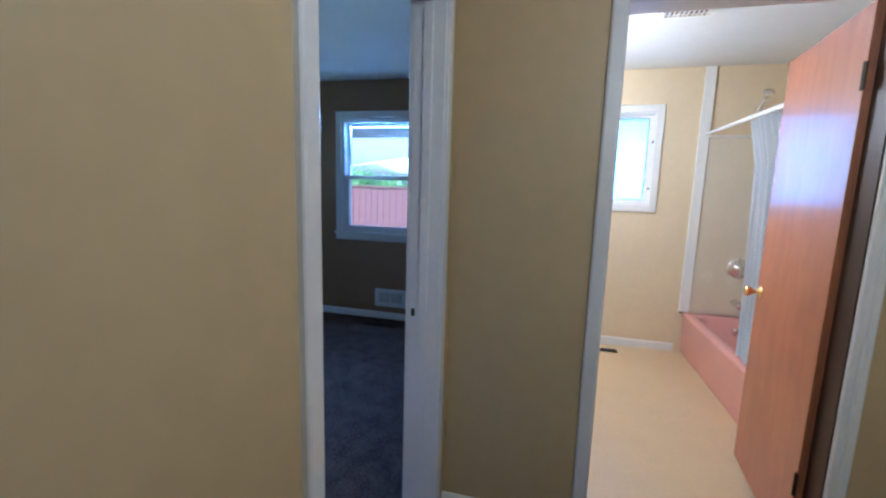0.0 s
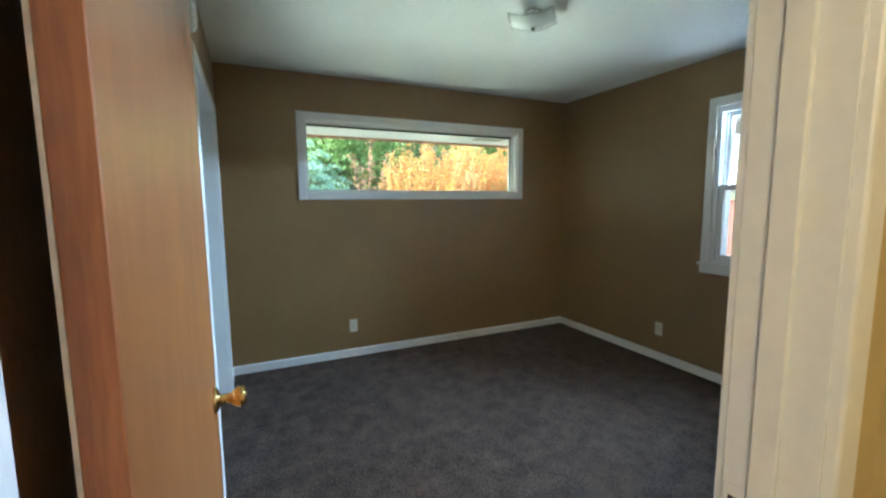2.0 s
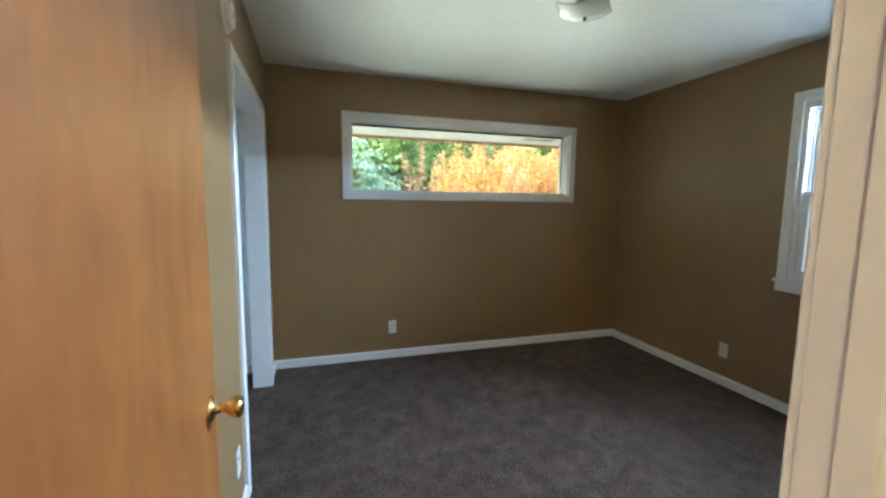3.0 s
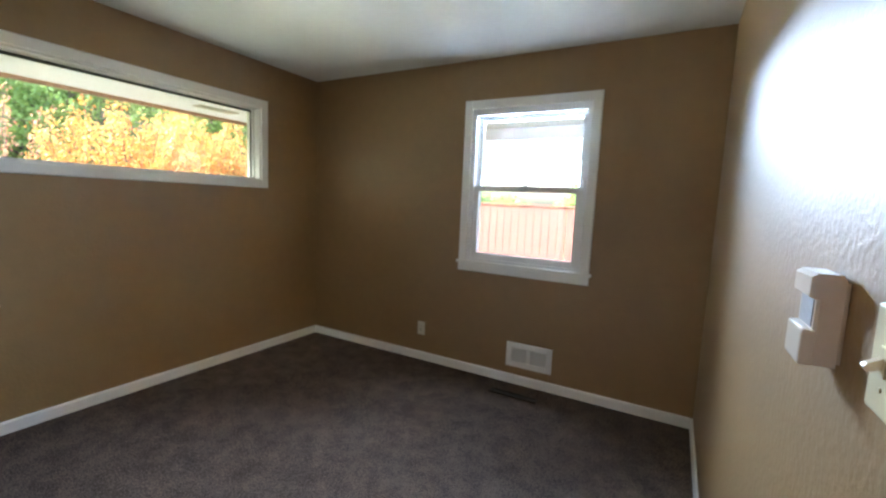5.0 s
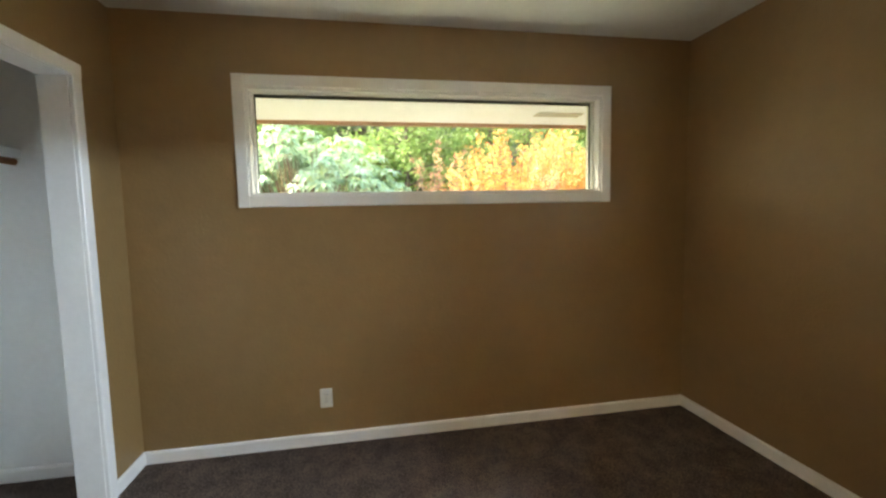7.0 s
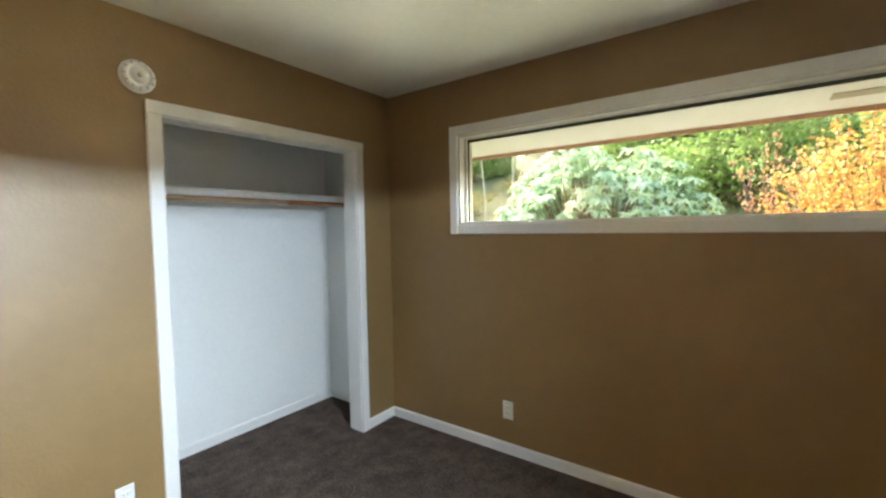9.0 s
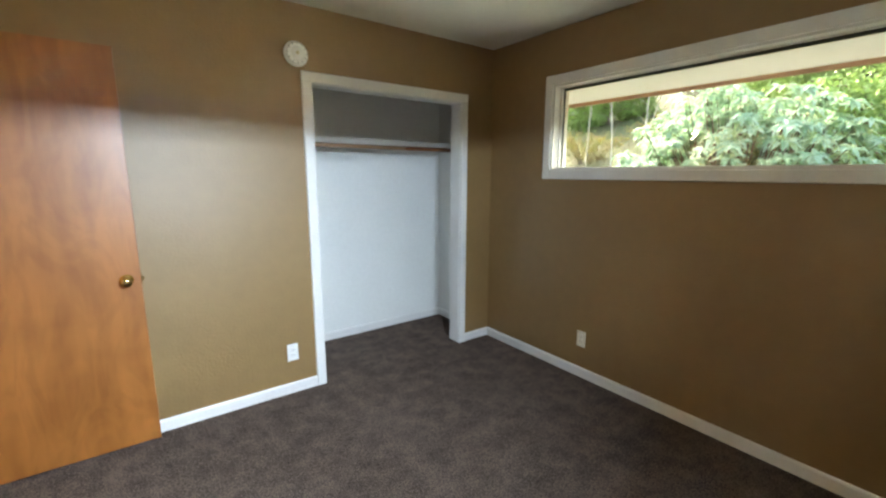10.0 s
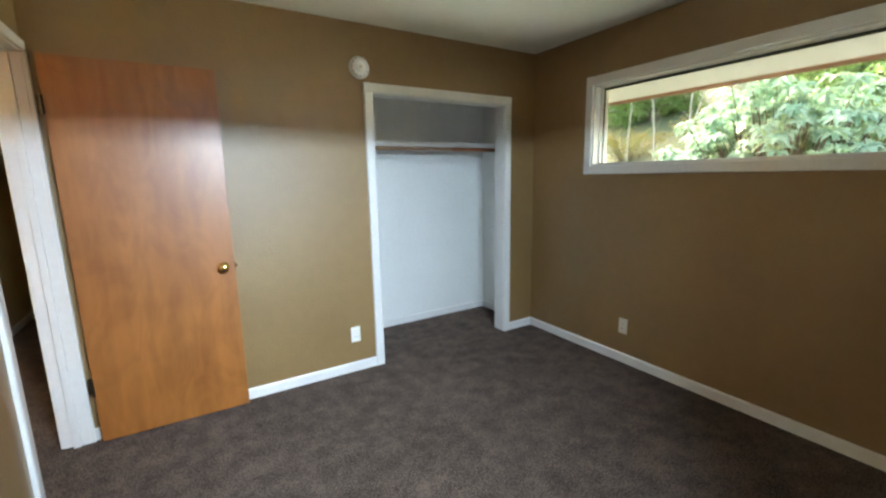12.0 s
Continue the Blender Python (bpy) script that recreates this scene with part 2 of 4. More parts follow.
BATHWOOD = veneer("red_birch_veneer", (0.31, 0.076, 0.015), (0.41, 0.112, 0.025), 0.8, 0.15)


def carpet_material():
    m = bpy.data.materials.new("grey_brown_cut_pile")
    m.use_nodes = True
    nt = m.node_tree
    bsdf = nt.nodes["Principled BSDF"]
    tc = nt.nodes.new("ShaderNodeTexCoord")
    noises = []
    for s, d in ((2.2, 3), (9, 6), (150, 3)):
        n = nt.nodes.new("ShaderNodeTexNoise")
        n.inputs["Scale"].default_value, n.inputs["Detail"].default_value = s, d
        nt.links.new(tc.outputs["Object"], n.inputs["Vector"])
        noises.append(n)
    # tufts: small round heads with dark gaps between them
    cell = nt.nodes.new("ShaderNodeTexVoronoi")
    cell.inputs["Scale"].default_value = 120
    nt.links.new(tc.outputs["Object"], cell.inputs["Vector"])
    head = nt.nodes.new("ShaderNodeMapRange")
    head.inputs["From Min"].default_value, head.inputs["From Max"].default_value = 0.0, 0.8
    head.inputs["To Min"].default_value, head.inputs["To Max"].default_value = 0.64, 0.30
    nt.links.new(cell.outputs["Distance"], head.inputs[0])
    total = None
    for n, w in zip(noises, (0.07, 0.17, 0.42)):
        k = nt.nodes.new("ShaderNodeMath")
        k.operation = "MULTIPLY_ADD"
        k.inputs[1].default_value = w
        nt.links.new(n.outputs["Fac"], k.inputs[0])
        if total:
            nt.links.new(total, k.inputs[2])
        else:
            k.inputs[2].default_value = 0
        total = k.outputs[0]
    tuft = nt.nodes.new("ShaderNodeMath")
    tuft.operation = "MULTIPLY_ADD"
    tuft.inputs[1].default_value = 0.34
    nt.links.new(head.outputs[0], tuft.inputs[0])
    nt.links.new(total, tuft.inputs[2])
    total = tuft.outputs[0]
    ramp = nt.nodes.new("ShaderNodeValToRGB")
    ramp.color_ramp.elements[0].position, ramp.color_ramp.elements[1].position = 0.40, 0.60
    ramp.color_ramp.elements[0].color, ramp.color_ramp.elements[1].color = (0.027, 0.0195, 0.0158, 1), (0.156, 0.114, 0.093, 1)
    nt.links.new(total, ramp.inputs[0])
    nt.links.new(ramp.outputs[0], bsdf.inputs["Base Color"])
    bsdf.inputs["Roughness"].default_value = 0.95
    bsdf.inputs["Diffuse Roughness"].default_value = 1.0
    bsdf.inputs["Specular IOR Level"].default_value = 0.12
    b = nt.nodes.new("ShaderNodeBump")
    b.inputs["Strength"].default_value, b.inputs["Distance"].default_value = 0.6, 0.006
    nt.links.new(total, b.inputs["Height"])
    nt.links.new(b.outputs[0], bsdf.inputs["Normal"])
    return m


CARPET = carpet_material()

# ---- mesh helpers ----


def part(name, bm, mat, parent=None, label=""):
    me = bpy.data.meshes.new(name)
    bm.normal_update()
    bm.to_mesh(me)
    bm.free()
    me.materials.append(mat)
    ob = new(name, me)
    if parent:
        ob.parent = parent
    if label:
        ob["label"] = label
    return ob


def thing(name, label, category, at=(0, 0, 0), group="", kind=""):
    ob = new(name)
    ob.empty_display_size = 0.05
    ob.location = at
    return tagged(ob, label, category, group, kind)


def box(bm, lo, hi, bevel=0.0):
    lo, hi = Vector(lo), Vector(hi)
    r = bmesh.ops.create_cube(bm, size=1.0, matrix=Matrix.Translation((lo + hi) / 2) @ Matrix.Diagonal((*(hi - lo), 1)))
    if bevel:
        edges = {e for v in r["verts"] for e in v.link_edges}
        bmesh.ops.bevel(bm, geom=list(edges), offset=bevel, segments=2, affect="EDGES", profile=0.6)
    return bm


def boxes(*items, bevel=0.0):
    bm = bmesh.new()
    for lo, hi in items:
        box(bm, lo, hi, bevel)
    return bm


def sweep(prof, a, b, u, v):
    """A straight moulding from a to b with the cross-section prof, in the directions u and v."""
    bm = bmesh.new()
    a, b, u, v = Vector(a), Vector(b), Vector(u), Vector(v)
    rings = [[bm.verts.new(p + u * s + v * t) for s, t in prof] for p in (a, b)]
    n = len(prof)
    for i in range(n):
        bm.faces.new((rings[0][i], rings[0][(i + 1) % n], rings[1][(i + 1) % n], rings[1][i]))
    bm.faces.new(rings[0][::-1])
    bm.faces.new(rings[1])
    bmesh.ops.recalc_face_normals(bm, faces=bm.faces[:])
    return bm


def lathe(prof, steps=32, m=Matrix()):
    """Turned about z: prof is radius and height, from one end to the other."""
    bm = bmesh.new()
    rings = []
    for r, z in prof:
        if r < 1e-5:
            rings.append([bm.verts.new(m @ Vector((0, 0, z)))])
        else:
            rings.append([bm.verts.new(m @ Vector((r * math.cos(2 * math.pi * k / steps), r * math.sin(2 * math.pi * k / steps), z))) for k in range(steps)])
    for p, q in zip(rings, rings[1:]):
        for k in range(steps):
            l = (k + 1) % steps
            if len(p) == 1 and len(q) == 1:
                continue
            if len(p) == 1:
                f = bm.faces.new((p[0], q[k], q[l]))
            elif len(q) == 1:
                f = bm.faces.new((p[k], q[0], p[l]))
            else:
                f = bm.faces.new((p[k], p[l], q[l], q[k]))
            f.smooth = True
    bmesh.ops.recalc_face_normals(bm, faces=bm.faces[:])
    return bm


def structure(name, bm, mat, label, category):
    return tagged(part(name, bm, mat), label, category, kind="structure")


FACE_N, FACE_S, FACE_E, FACE_W = pose(0, 0, 0, -90, 0, 0), pose(0, 0, 0, 90, 0, 0), pose(0, 0, 0, 0, 90, 0), pose(0, 0, 0, 0, -90, 0)
CASING = [(0, 0), (0, 0.011), (0.002, 0.014), (0.006, 0.0155), (0.044, 0.0165), (0.050, 0.0145), (0.053, 0.011), (0.053, 0)]
FLATCASE = [(0, 0), (0, 0.014), (0.004, 0.018), (0.058, 0.018), (0.063, 0.013), (0.063, 0)]
WIDECASE = [(0, 0), (0, 0.012), (0.004, 0.017), (0.018, 0.018), (0.023, 0.013), (0.030, 0.012), (0.035, 0.017), (0.052, 0.019), (0.059, 0.013), (0.062, 0.008), (0.062, 0)]
BASEPROF = [(0, 0), (0.013, 0), (0.013, 0.058), (0.009, 0.068), (0.004, 0.071), (0, 0.071)]

# ---- plan ----
XW, XE, YS, YN, H = -3.30, 0.015, 0.856, 4.25, 2.455
XH, YH = 0.135, 1.858
DS, DN, DTOP = 0.864, 1.702, 2.05
CX0, CX1, CTOP, CB = -2.955, -1.768, 2.008, 0.135
WW = (1.493, 3.622, 1.482, 2.086)
NW = (-1.638, -0.744, 0.907, 2.090)
BW = (0.80, 1.343, 1.305, 2.100)
BX0, BX1 = 0.740, 1.512
OUT = 0.16

structure("floor", boxes(((XW - 0.1, CB - 0.08, -0.12), (XH, YN + 0.05, 0.0)), ((XH, 0.15, -0.12), (1.89, 1.93, 0.0)), ((XH, -3.4, -0.12), (1.08, 0.15, 0.0))), CARPET, "worn grey-brown cut-pile carpet over the bedroom and hall floor", "carpet")
structure("floor_bath", boxes(((XH, 1.93, -0.12), (2.6, YN + 0.05, 0.004))), LINO, "tan sheet-vinyl bathroom floor", "floor")
structure("ceiling", boxes(((XW - OUT, CB - 0.1, H), (2.6, YN + OUT, H + 0.12)), ((XH - 0.12, -3.5, H), (2.6, CB - 0.1, H + 0.12))), CEIL, "flat white painted ceiling", "ceiling")

structure("wall_west", boxes(
    ((XW - OUT, CB - 0.1, -0.12), (XW, WW[0], H)), ((XW - OUT, WW[1], -0.12), (XW, YN, H)),
    ((XW - OUT, WW[0], -0.12), (XW, WW[1], WW[2])), ((XW - OUT, WW[0], WW[3]), (XW, WW[1], H))), TAUPE, "taupe-painted bedroom wall with a long high window", "wall")
structure("wall_north", boxes(
    ((XW - OUT, YN, -0.12), (NW[0], YN + OUT, H)), ((NW[1], YN, -0.12), (0.075, YN + OUT, H)),
    ((NW[0], YN, -0.12), (NW[1], YN + OUT, NW[2])), ((NW[0], YN, NW[3]), (NW[1], YN + OUT, H))), TAUPE, "taupe-painted bedroom wall with a double-hung window", "wall")
structure("wall_east", boxes(
    ((XE, DN + 0.02, 0), (0.075, YN, H)), ((XE, YS - 0.02, DTOP + 0.02), (0.075, DN + 0.02, H))), TAUPE, "taupe-painted glossy wall beside the doorway", "wall")
structure("wall_hall_west", boxes(
    ((0.075, DN + 0.02, 0), (XH, YN, H)), ((0.075, DS - 0.02, DTOP + 0.02), (XH, DN + 0.02, H)), ((0.075, -3.4, 0), (XH, DS - 0.02, H))), TAN, "tan-painted hall wall round the bedroom doorway", "wall")
structure("wall_south", boxes(
    ((CX1 + 0.02, YS - 0.11, 0), (0.075, YS, H)), ((XW, YS - 0.11, 0), (CX0 - 0.02, YS, H)), ((CX0 - 0.02, YS - 0.11, CTOP + 0.02), (CX1 + 0.02, YS, H))), TAUPE, "taupe-painted wall with the closet opening", "wall")
structure("wall_closet_back", boxes(((XW, CB - 0.1, 0), (-1.30, CB, H))), CLOSET, "white-painted back wall of the closet", "wall")
structure("wall_closet_east", boxes(((-1.40, CB, 0), (-1.30, YS - 0.11, H))), CLOSET, "white-painted side wall of the closet", "wall")
structure("wall_closet_west", boxes(((XW, CB, 0), (XW + 0.03, YS - 0.11, H))), CLOSET, "white-painted side wall of the closet", "wall")
structure("wall_closet_front", boxes(
    ((XW + 0.03, YS - 0.122, 0), (CX0 - 0.02, YS - 0.11, H)), ((CX1 + 0.02, YS - 0.122, 0), (-1.40, YS - 0.11, H)), ((CX0 - 0.02, YS - 0.122, CTOP + 0.02), (CX1 + 0.02, YS - 0.11, H))), CLOSET, "white-painted inner face of the closet's front wall", "wall")
structure("wall_hall_north", boxes(
    ((XH, YH, 0), (BX0 - 0.02, YH + 0.055, H)), ((BX1 + 0.02, YH, 0), (1.89, YH + 0.055, H)), ((BX0 - 0.02, YH, DTOP + 0.02), (BX1 + 0.02, YH + 0.055, H))), TAN, "tan-painted end wall of the hall", "wall")
structure("wall_bath_south", boxes(
    ((XH, YH + 0.055, 0), (BX0 - 0.02, YH + 0.11, H)), ((BX1 + 0.02, YH + 0.055, 0), (2.6, YH + 0.11, H)), ((BX0 - 0.02, YH + 0.055, DTOP + 0.02), (BX1 + 0.02, YH + 0.11, H))), CREAM, "cream-painted bathroom wall", "wall")
structure("wall_bath_north", boxes(
    ((0.075, YN, -0.12), (BW[0], YN + OUT, H)), ((BW[1], YN, -0.12), (2.6, YN + OUT, H)),
    ((BW[0], YN, -0.12), (BW[1], YN + OUT, BW[2])), ((BW[0], YN, BW[3]), (BW[1], YN + OUT, H))), CREAM, "cream-painted bathroom wall with a small window", "wall")
structure("wall_bath_west", boxes(((XH, YH + 0.11, 0), (XH + 0.012, YN, H))), CREAM, "cream-painted bathroom side wall", "wall")
structure("wall_bath_east", boxes(((2.48, YH + 0.11, 0), (2.6, YN, H))), CREAM, "cream-painted bathroom wall behind the tub", "wall")
structure("wall_hall_east", boxes(((1.77, 0.25, 0), (1.89, YH, H)), ((0.98, 0.15, 0), (1.89, 0.25, H)), ((0.98, -3.4, 0), (1.08, 0.15, H))), TAN, "tan-painted hall wall", "wall")
structure("wall_back", boxes(((-1.30, CB - 0.1, -0.12), (0.075, CB, H))), CLOSET, "plain wall closing the space behind the door", "wall")
structure("wall_hall_south", boxes(((XH, -3.5, 0), (1.08, -3.4, H))), TAN, "tan-painted far end of the hall", "wall")

# ---- baseboards ----


def baseboard(a, b, inward, mat=WHITE, label="white painted baseboard at the carpet's edge"):
    structure("baseboard", sweep(BASEPROF, a, b, inward, (0, 0, 1)), mat, label, "baseboard")


baseboard((XW, YS, 0), (XW, YN, 0), (1, 0, 0))
baseboard((XW + 0.013, YN, 0), (XE - 0.013, YN, 0), (0, -1, 0))
baseboard((XE, DN + 0.068, 0), (XE, YN, 0), (-1, 0, 0))
baseboard((CX1 + 0.068, YS, 0), (XE - 0.01, YS, 0), (0, 1, 0))
baseboard((XW + 0.013, YS, 0), (CX0 - 0.068, YS, 0), (0, 1, 0))
baseboard((XW + 0.03, CB, 0), (-1.40, CB, 0), (0, 1, 0))
baseboard((XW + 0.03, CB + 0.013, 0), (XW + 0.03, YS - 0.122, 0), (1, 0, 0))
baseboard((XH, -3.4, 0), (XH, DS - 0.07, 0), (1, 0, 0))
baseboard((XH, YH, 0), (BX0 - 0.068, YH, 0), (0, -1, 0))
baseboard((0.98, -3.4, 0), (0.98, 0.15, 0), (-1, 0, 0))
baseboard((XH + 0.012, YN, 0.004), (1.66, YN, 0.004), (0, -1, 0), label="cream painted bathroom baseboard")

# ---- doorways ----


def casing_set(parent, axis, plane, out, lo, hi, top, sides=(True, True), prof=CASING):
    """Casing round an opening in a wall: axis is the wall's run (0: x, 1: y), out the way that the casing stands proud."""
    def pt(s, z):
        return (s, plane, z) if axis == 0 else (plane, s, z)
    way = (lambda k: (k, 0, 0)) if axis == 0 else (lambda k: (0, k, 0))
    outv = (0, out, 0) if axis == 0 else (out, 0, 0)
    if sides[0]:
        part("casing", sweep(prof, pt(lo, 0), pt(lo, top), way(-1), outv), WHITE, parent)
    if sides[1]:
        part("casing", sweep(prof, pt(hi, 0), pt(hi, top), way(1), outv), WHITE, parent)
    w = prof[-1][0]
    part("head_casing", sweep(prof, pt(lo - (w if sides[0] else 0), top), pt(hi + w, top), (0, 0, 1), outv), WHITE, parent)


frame_1 = thing("door_frame", "white painted door frame with moulded casing", "door frame", (0, 0, 0), kind="structure")
part("jamb", boxes(((XE + 0.0425, DS - 0.02, 0), (XH, DS + 0.006, DTOP)), ((XE, DS - 0.02, 0), (XE + 0.0425, DS + 0.021, DTOP)), bevel=0.002), WHITE, frame_1)
part("jamb", boxes(((XE, DN, 0), (XH, DN + 0.02, DTOP)), bevel=0.002), WHITE, frame_1)
part("head_jamb", boxes(((XE, DS - 0.02, DTOP), (XH, DN + 0.02, DTOP + 0.02)), bevel=0.002), WHITE, frame_1)
part("stop", boxes(((XE + 0.043, DS + 0.006, 0), (XE + 0.075, DS + 0.031, DTOP)), bevel=0.002), WHITE, frame_1)
part("stop", boxes(((XE + 0.042, DN - 0.011, 0), (XE + 0.075, DN, DTOP)), bevel=0.002), WHITE, frame_1)
part("stop", boxes(((XE + 0.042, DS + 0.031, DTOP - 0.011), (XE + 0.075, DN - 0.011, DTOP)), bevel=0.002), WHITE, frame_1)
part("strike_plate", boxes(((XE + 0.006, DN - 0.0025, 0.895), (XE + 0.036, DN, 0.965)), bevel=0.001), WHITE, frame_1, "painted-over strike plate")
part("strike_hole", boxes(((XE + 0.013, DN - 0.004, 0.915), (XE + 0.027, DN - 0.002, 0.945))), DARK, frame_1)
casing_set(frame_1, 1, XH, 1, DS - 0.002, DN + 0.005, DTOP + 0.005)
casing_set(frame_1, 1, XE, -1, DS - 0.005, DN + 0.005, DTOP + 0.005, sides=(False, True))
part("casing", boxes(((XE - 0.018, YS + 0.001, 0), (XE, DS + 0.019, DTOP + 0.004)), bevel=0.002), WHITE, frame_1, "narrow casing ripped to fit the corner")

frame_2 = thing("door_frame", "white painted bathroom door frame", "door frame", (0, 0, 0), kind="structure")
part("jamb", boxes(((BX0 - 0.02, YH, 0), (BX0, YH + 0.11, DTOP)), bevel=0.002), WHITE, frame_2)
part("jamb", boxes(((BX1, YH, 0), (BX1 + 0.02, YH + 0.11, DTOP)), bevel=0.002), JAMBWOOD, frame_2, "near-black hinge jamb")
part("head_jamb", boxes(((BX0 - 0.02, YH, DTOP), (BX1 + 0.02, YH + 0.11, DTOP + 0.02)), bevel=0.002), WHITE, frame_2)
casing_set(frame_2, 0, YH, -1, BX0 - 0.005, BX1 + 0.005, DTOP + 0.005, sides=(True, False))
part("casing", sweep(WIDECASE, (BX1 + 0.005, YH, 0), (BX1 + 0.005, YH, DTOP + 0.005), (1, 0, 0), (0, -1, 0)), WHITE, frame_2, "wide beaded casing on the hinge side")
casing_set(frame_2, 0, YH + 0.11, 1, BX0 - 0.005, BX1 + 0.005, DTOP + 0.005)

frame_3 = thing("closet_frame", "white painted frame of the doorless closet opening", "door frame", (0, 0, 0), kind="structure")
part("jamb", boxes(((CX0 - 0.02, YS - 0.122, 0), (CX0, YS, CTOP)), bevel=0.002), WHITE, frame_3)
part("jamb", boxes(((CX1, YS - 0.122, 0), (CX1 + 0.02, YS, CTOP)), bevel=0.002), WHITE, frame_3)
part("head_jamb", boxes(((CX0 - 0.02, YS - 0.122, CTOP), (CX1 + 0.02, YS, CTOP + 0.02)), bevel=0.002), WHITE, frame_3)
casing_set(frame_3, 0, YS, 1, CX0 - 0.005, CX1 + 0.005, CTOP + 0.005, prof=FLATCASE)


def knob_set(parent, m, mat=BRASS):
    """Rose, neck and tulip knob, out along m's z."""
    k = part("knob", lathe([(0, 0), (0.031, 0), (0.031, 0.004), (0.024, 0.009), (0.013, 0.013), (0.0105, 0.028), (0.013, 0.036), (0.021, 0.044), (0.026, 0.055), (0.026, 0.063), (0.022, 0.069), (0.010, 0.072), (0, 0.0725)], 32, m), mat, parent, "polished brass tulip knob")
    return k


def slab_door(name, label, width, height, mat, m, knob_z, far_knob):
    """A flush door: hinge edge at x = 0, leaf along +x, seen face at y = 0, thickness towards -y."""
    d = thing(name, label, "door")
    d.matrix_world = m
    leaf = part("leaf", boxes(((0.001, -0.035, 0.012), (width - 0.001, 0, height)), bevel=0.0015), mat, d)
    part("hinge_edge", boxes(((-0.001, -0.0345, 0.013), (0.001, -0.0005, height - 0.001))), EDGEWOOD, d, "dark-stained hinge edge of the leaf")
    rng = random.Random(4)
    z = 0.014
    while z < height - 0.03:
        l = rng.uniform(0.03, 0.12)
        w = rng.uniform(0.002, 0.006)
        part("paint_flake", boxes(((-0.003, -0.0365, z), (w, -0.0325, min(z + l, height - 0.01)))), CHIPPED, d)
        z += l
    knob_set(d, Matrix.Translation((width - 0.062, 0, knob_z)) @ FACE_N)
    if far_knob:
        knob_set(d, Matrix.Translation((width - 0.062, -0.035, knob_z)) @ FACE_S)
    part("latch", boxes(((width - 0.001, -0.027, knob_z - 0.028), (width + 0.0015, -0.008, knob_z + 0.028)), ((width, -0.023, knob_z - 0.008), (width + 0.011, -0.012, knob_z + 0.008)), bevel=0.0005), BRASS, d)
    for hz in (0.33, 1.80):
        h = bmesh.new()
        box(h, (-0.030, -0.036, hz - 0.045), (-0.001, -0.0335, hz + 0.045))
        bmesh.ops.create_cone(h, cap_ends=True, segments=12, radius1=0.007, radius2=0.007, depth=0.09, matrix=Matrix.Translation((-0.004, 0.004, hz)))
        part("hinge", h, BRONZE, d, "dark bronze butt hinge")
    return d


slab_door("door_bedroom", "flush orange birch veneer door standing open against the wall", 0.745, 2.035, BIRCH,
          Matrix.Translation((-0.044, 0.939, 0.006)) @ pose(0, 0, 0, 0, 0, -0.6) @ Matrix(((-1, 0, 0, 0), (0, 1, 0, 0), (0, 0, 1, 0), (0, 0, 0, 1))), 0.915, False)
slab_door("door_bathroom", "flush reddish birch veneer bathroom door standing open", 0.71, 2.035, BATHWOOD,
          Matrix.Translation((1.487, YH + 0.097, 0.008)) @ pose(0, 0, 0, 0, 0, 83), 0.93, True)

# ---- windows ----


def frame_rails(bm, axis, d0, d1, lo, hi, z0, z1, w, bevel=0.002, bottom=None, top=None):
    """Four rails round a rectangle in the wall's run (axis 0: x, 1: y), between the depths d0 and d1."""
    def b(s0, s1, za, zb):
        if axis == 0:
            box(bm, (s0, d0, za), (s1, d1, zb), bevel)
        else:
            box(bm, (d0, s0, za), (d1, s1, zb), bevel)
    bw, tw = bottom or w, top or w
    b(lo, lo + w, z0, z1)
    b(hi - w, hi, z0, z1)
    b(lo + w, hi - w, z0, z0 + bw)
    b(lo + w, hi - w, z1 - tw, z1)
    return bm


def pane(parent, axis, depth, lo, hi, z0, z1, mat=GLASS):
    bm = bmesh.new()
    if axis == 0:
        box(bm, (lo, depth - 0.002, z0), (hi, depth + 0.002, z1))
    else:
        box(bm, (depth - 0.002, lo, z0), (depth + 0.002, hi, z1))
    p = part("pane", bm, mat, parent)
    p.visible_shadow = False
    return p


win_w = thing("window_west", "long high fixed window in white painted casing", "window", kind="structure")
y0, y1, z0, z1 = WW
part("frame", frame_rails(bmesh.new(), 1, XW - OUT, XW - 0.001, y0, y1, z0, z1, 0.016), WHITE, win_w)
part("stop", frame_rails(bmesh.new(), 1, XW - 0.085, XW - 0.060, y0 + 0.016, y1 - 0.016, z0 + 0.016, z1 - 0.016, 0.014, bottom=0.008, top=0.006), WHITE, win_w)
part("gasket", frame_rails(bmesh.new(), 1, XW - 0.097, XW - 0.086, y0 + 0.018, y1 - 0.018, z0 + 0.017, z1 - 0.018, 0.017, bottom=0.004, top=0.021, bevel=0.0), GASKET, win_w, "dark glazing gasket")
pane(win_w, 1, XW - 0.105, y0 + 0.016, y1 - 0.016, z0 + 0.016, z1 - 0.016)
for a, b, u in (((XW, y0 + 0.003, z0 - 0.06), (XW, y0 + 0.003, z1 + 0.06), (0, -1, 0)), ((XW, y1 - 0.003, z0 - 0.06), (XW, y1 - 0.003, z1 + 0.06), (0, 1, 0)),
                ((XW, y0 + 0.003, z1 - 0.003), (XW, y1 - 0.003, z1 - 0.003), (0, 0, 1)), ((XW, y0 + 0.003, z0 + 0.003), (XW, y1 - 0.003, z0 + 0.003), (0, 0, -1))):
    part("casing", sweep(FLATCASE, a, b, u, (1, 0, 0)), WHITE, win_w)

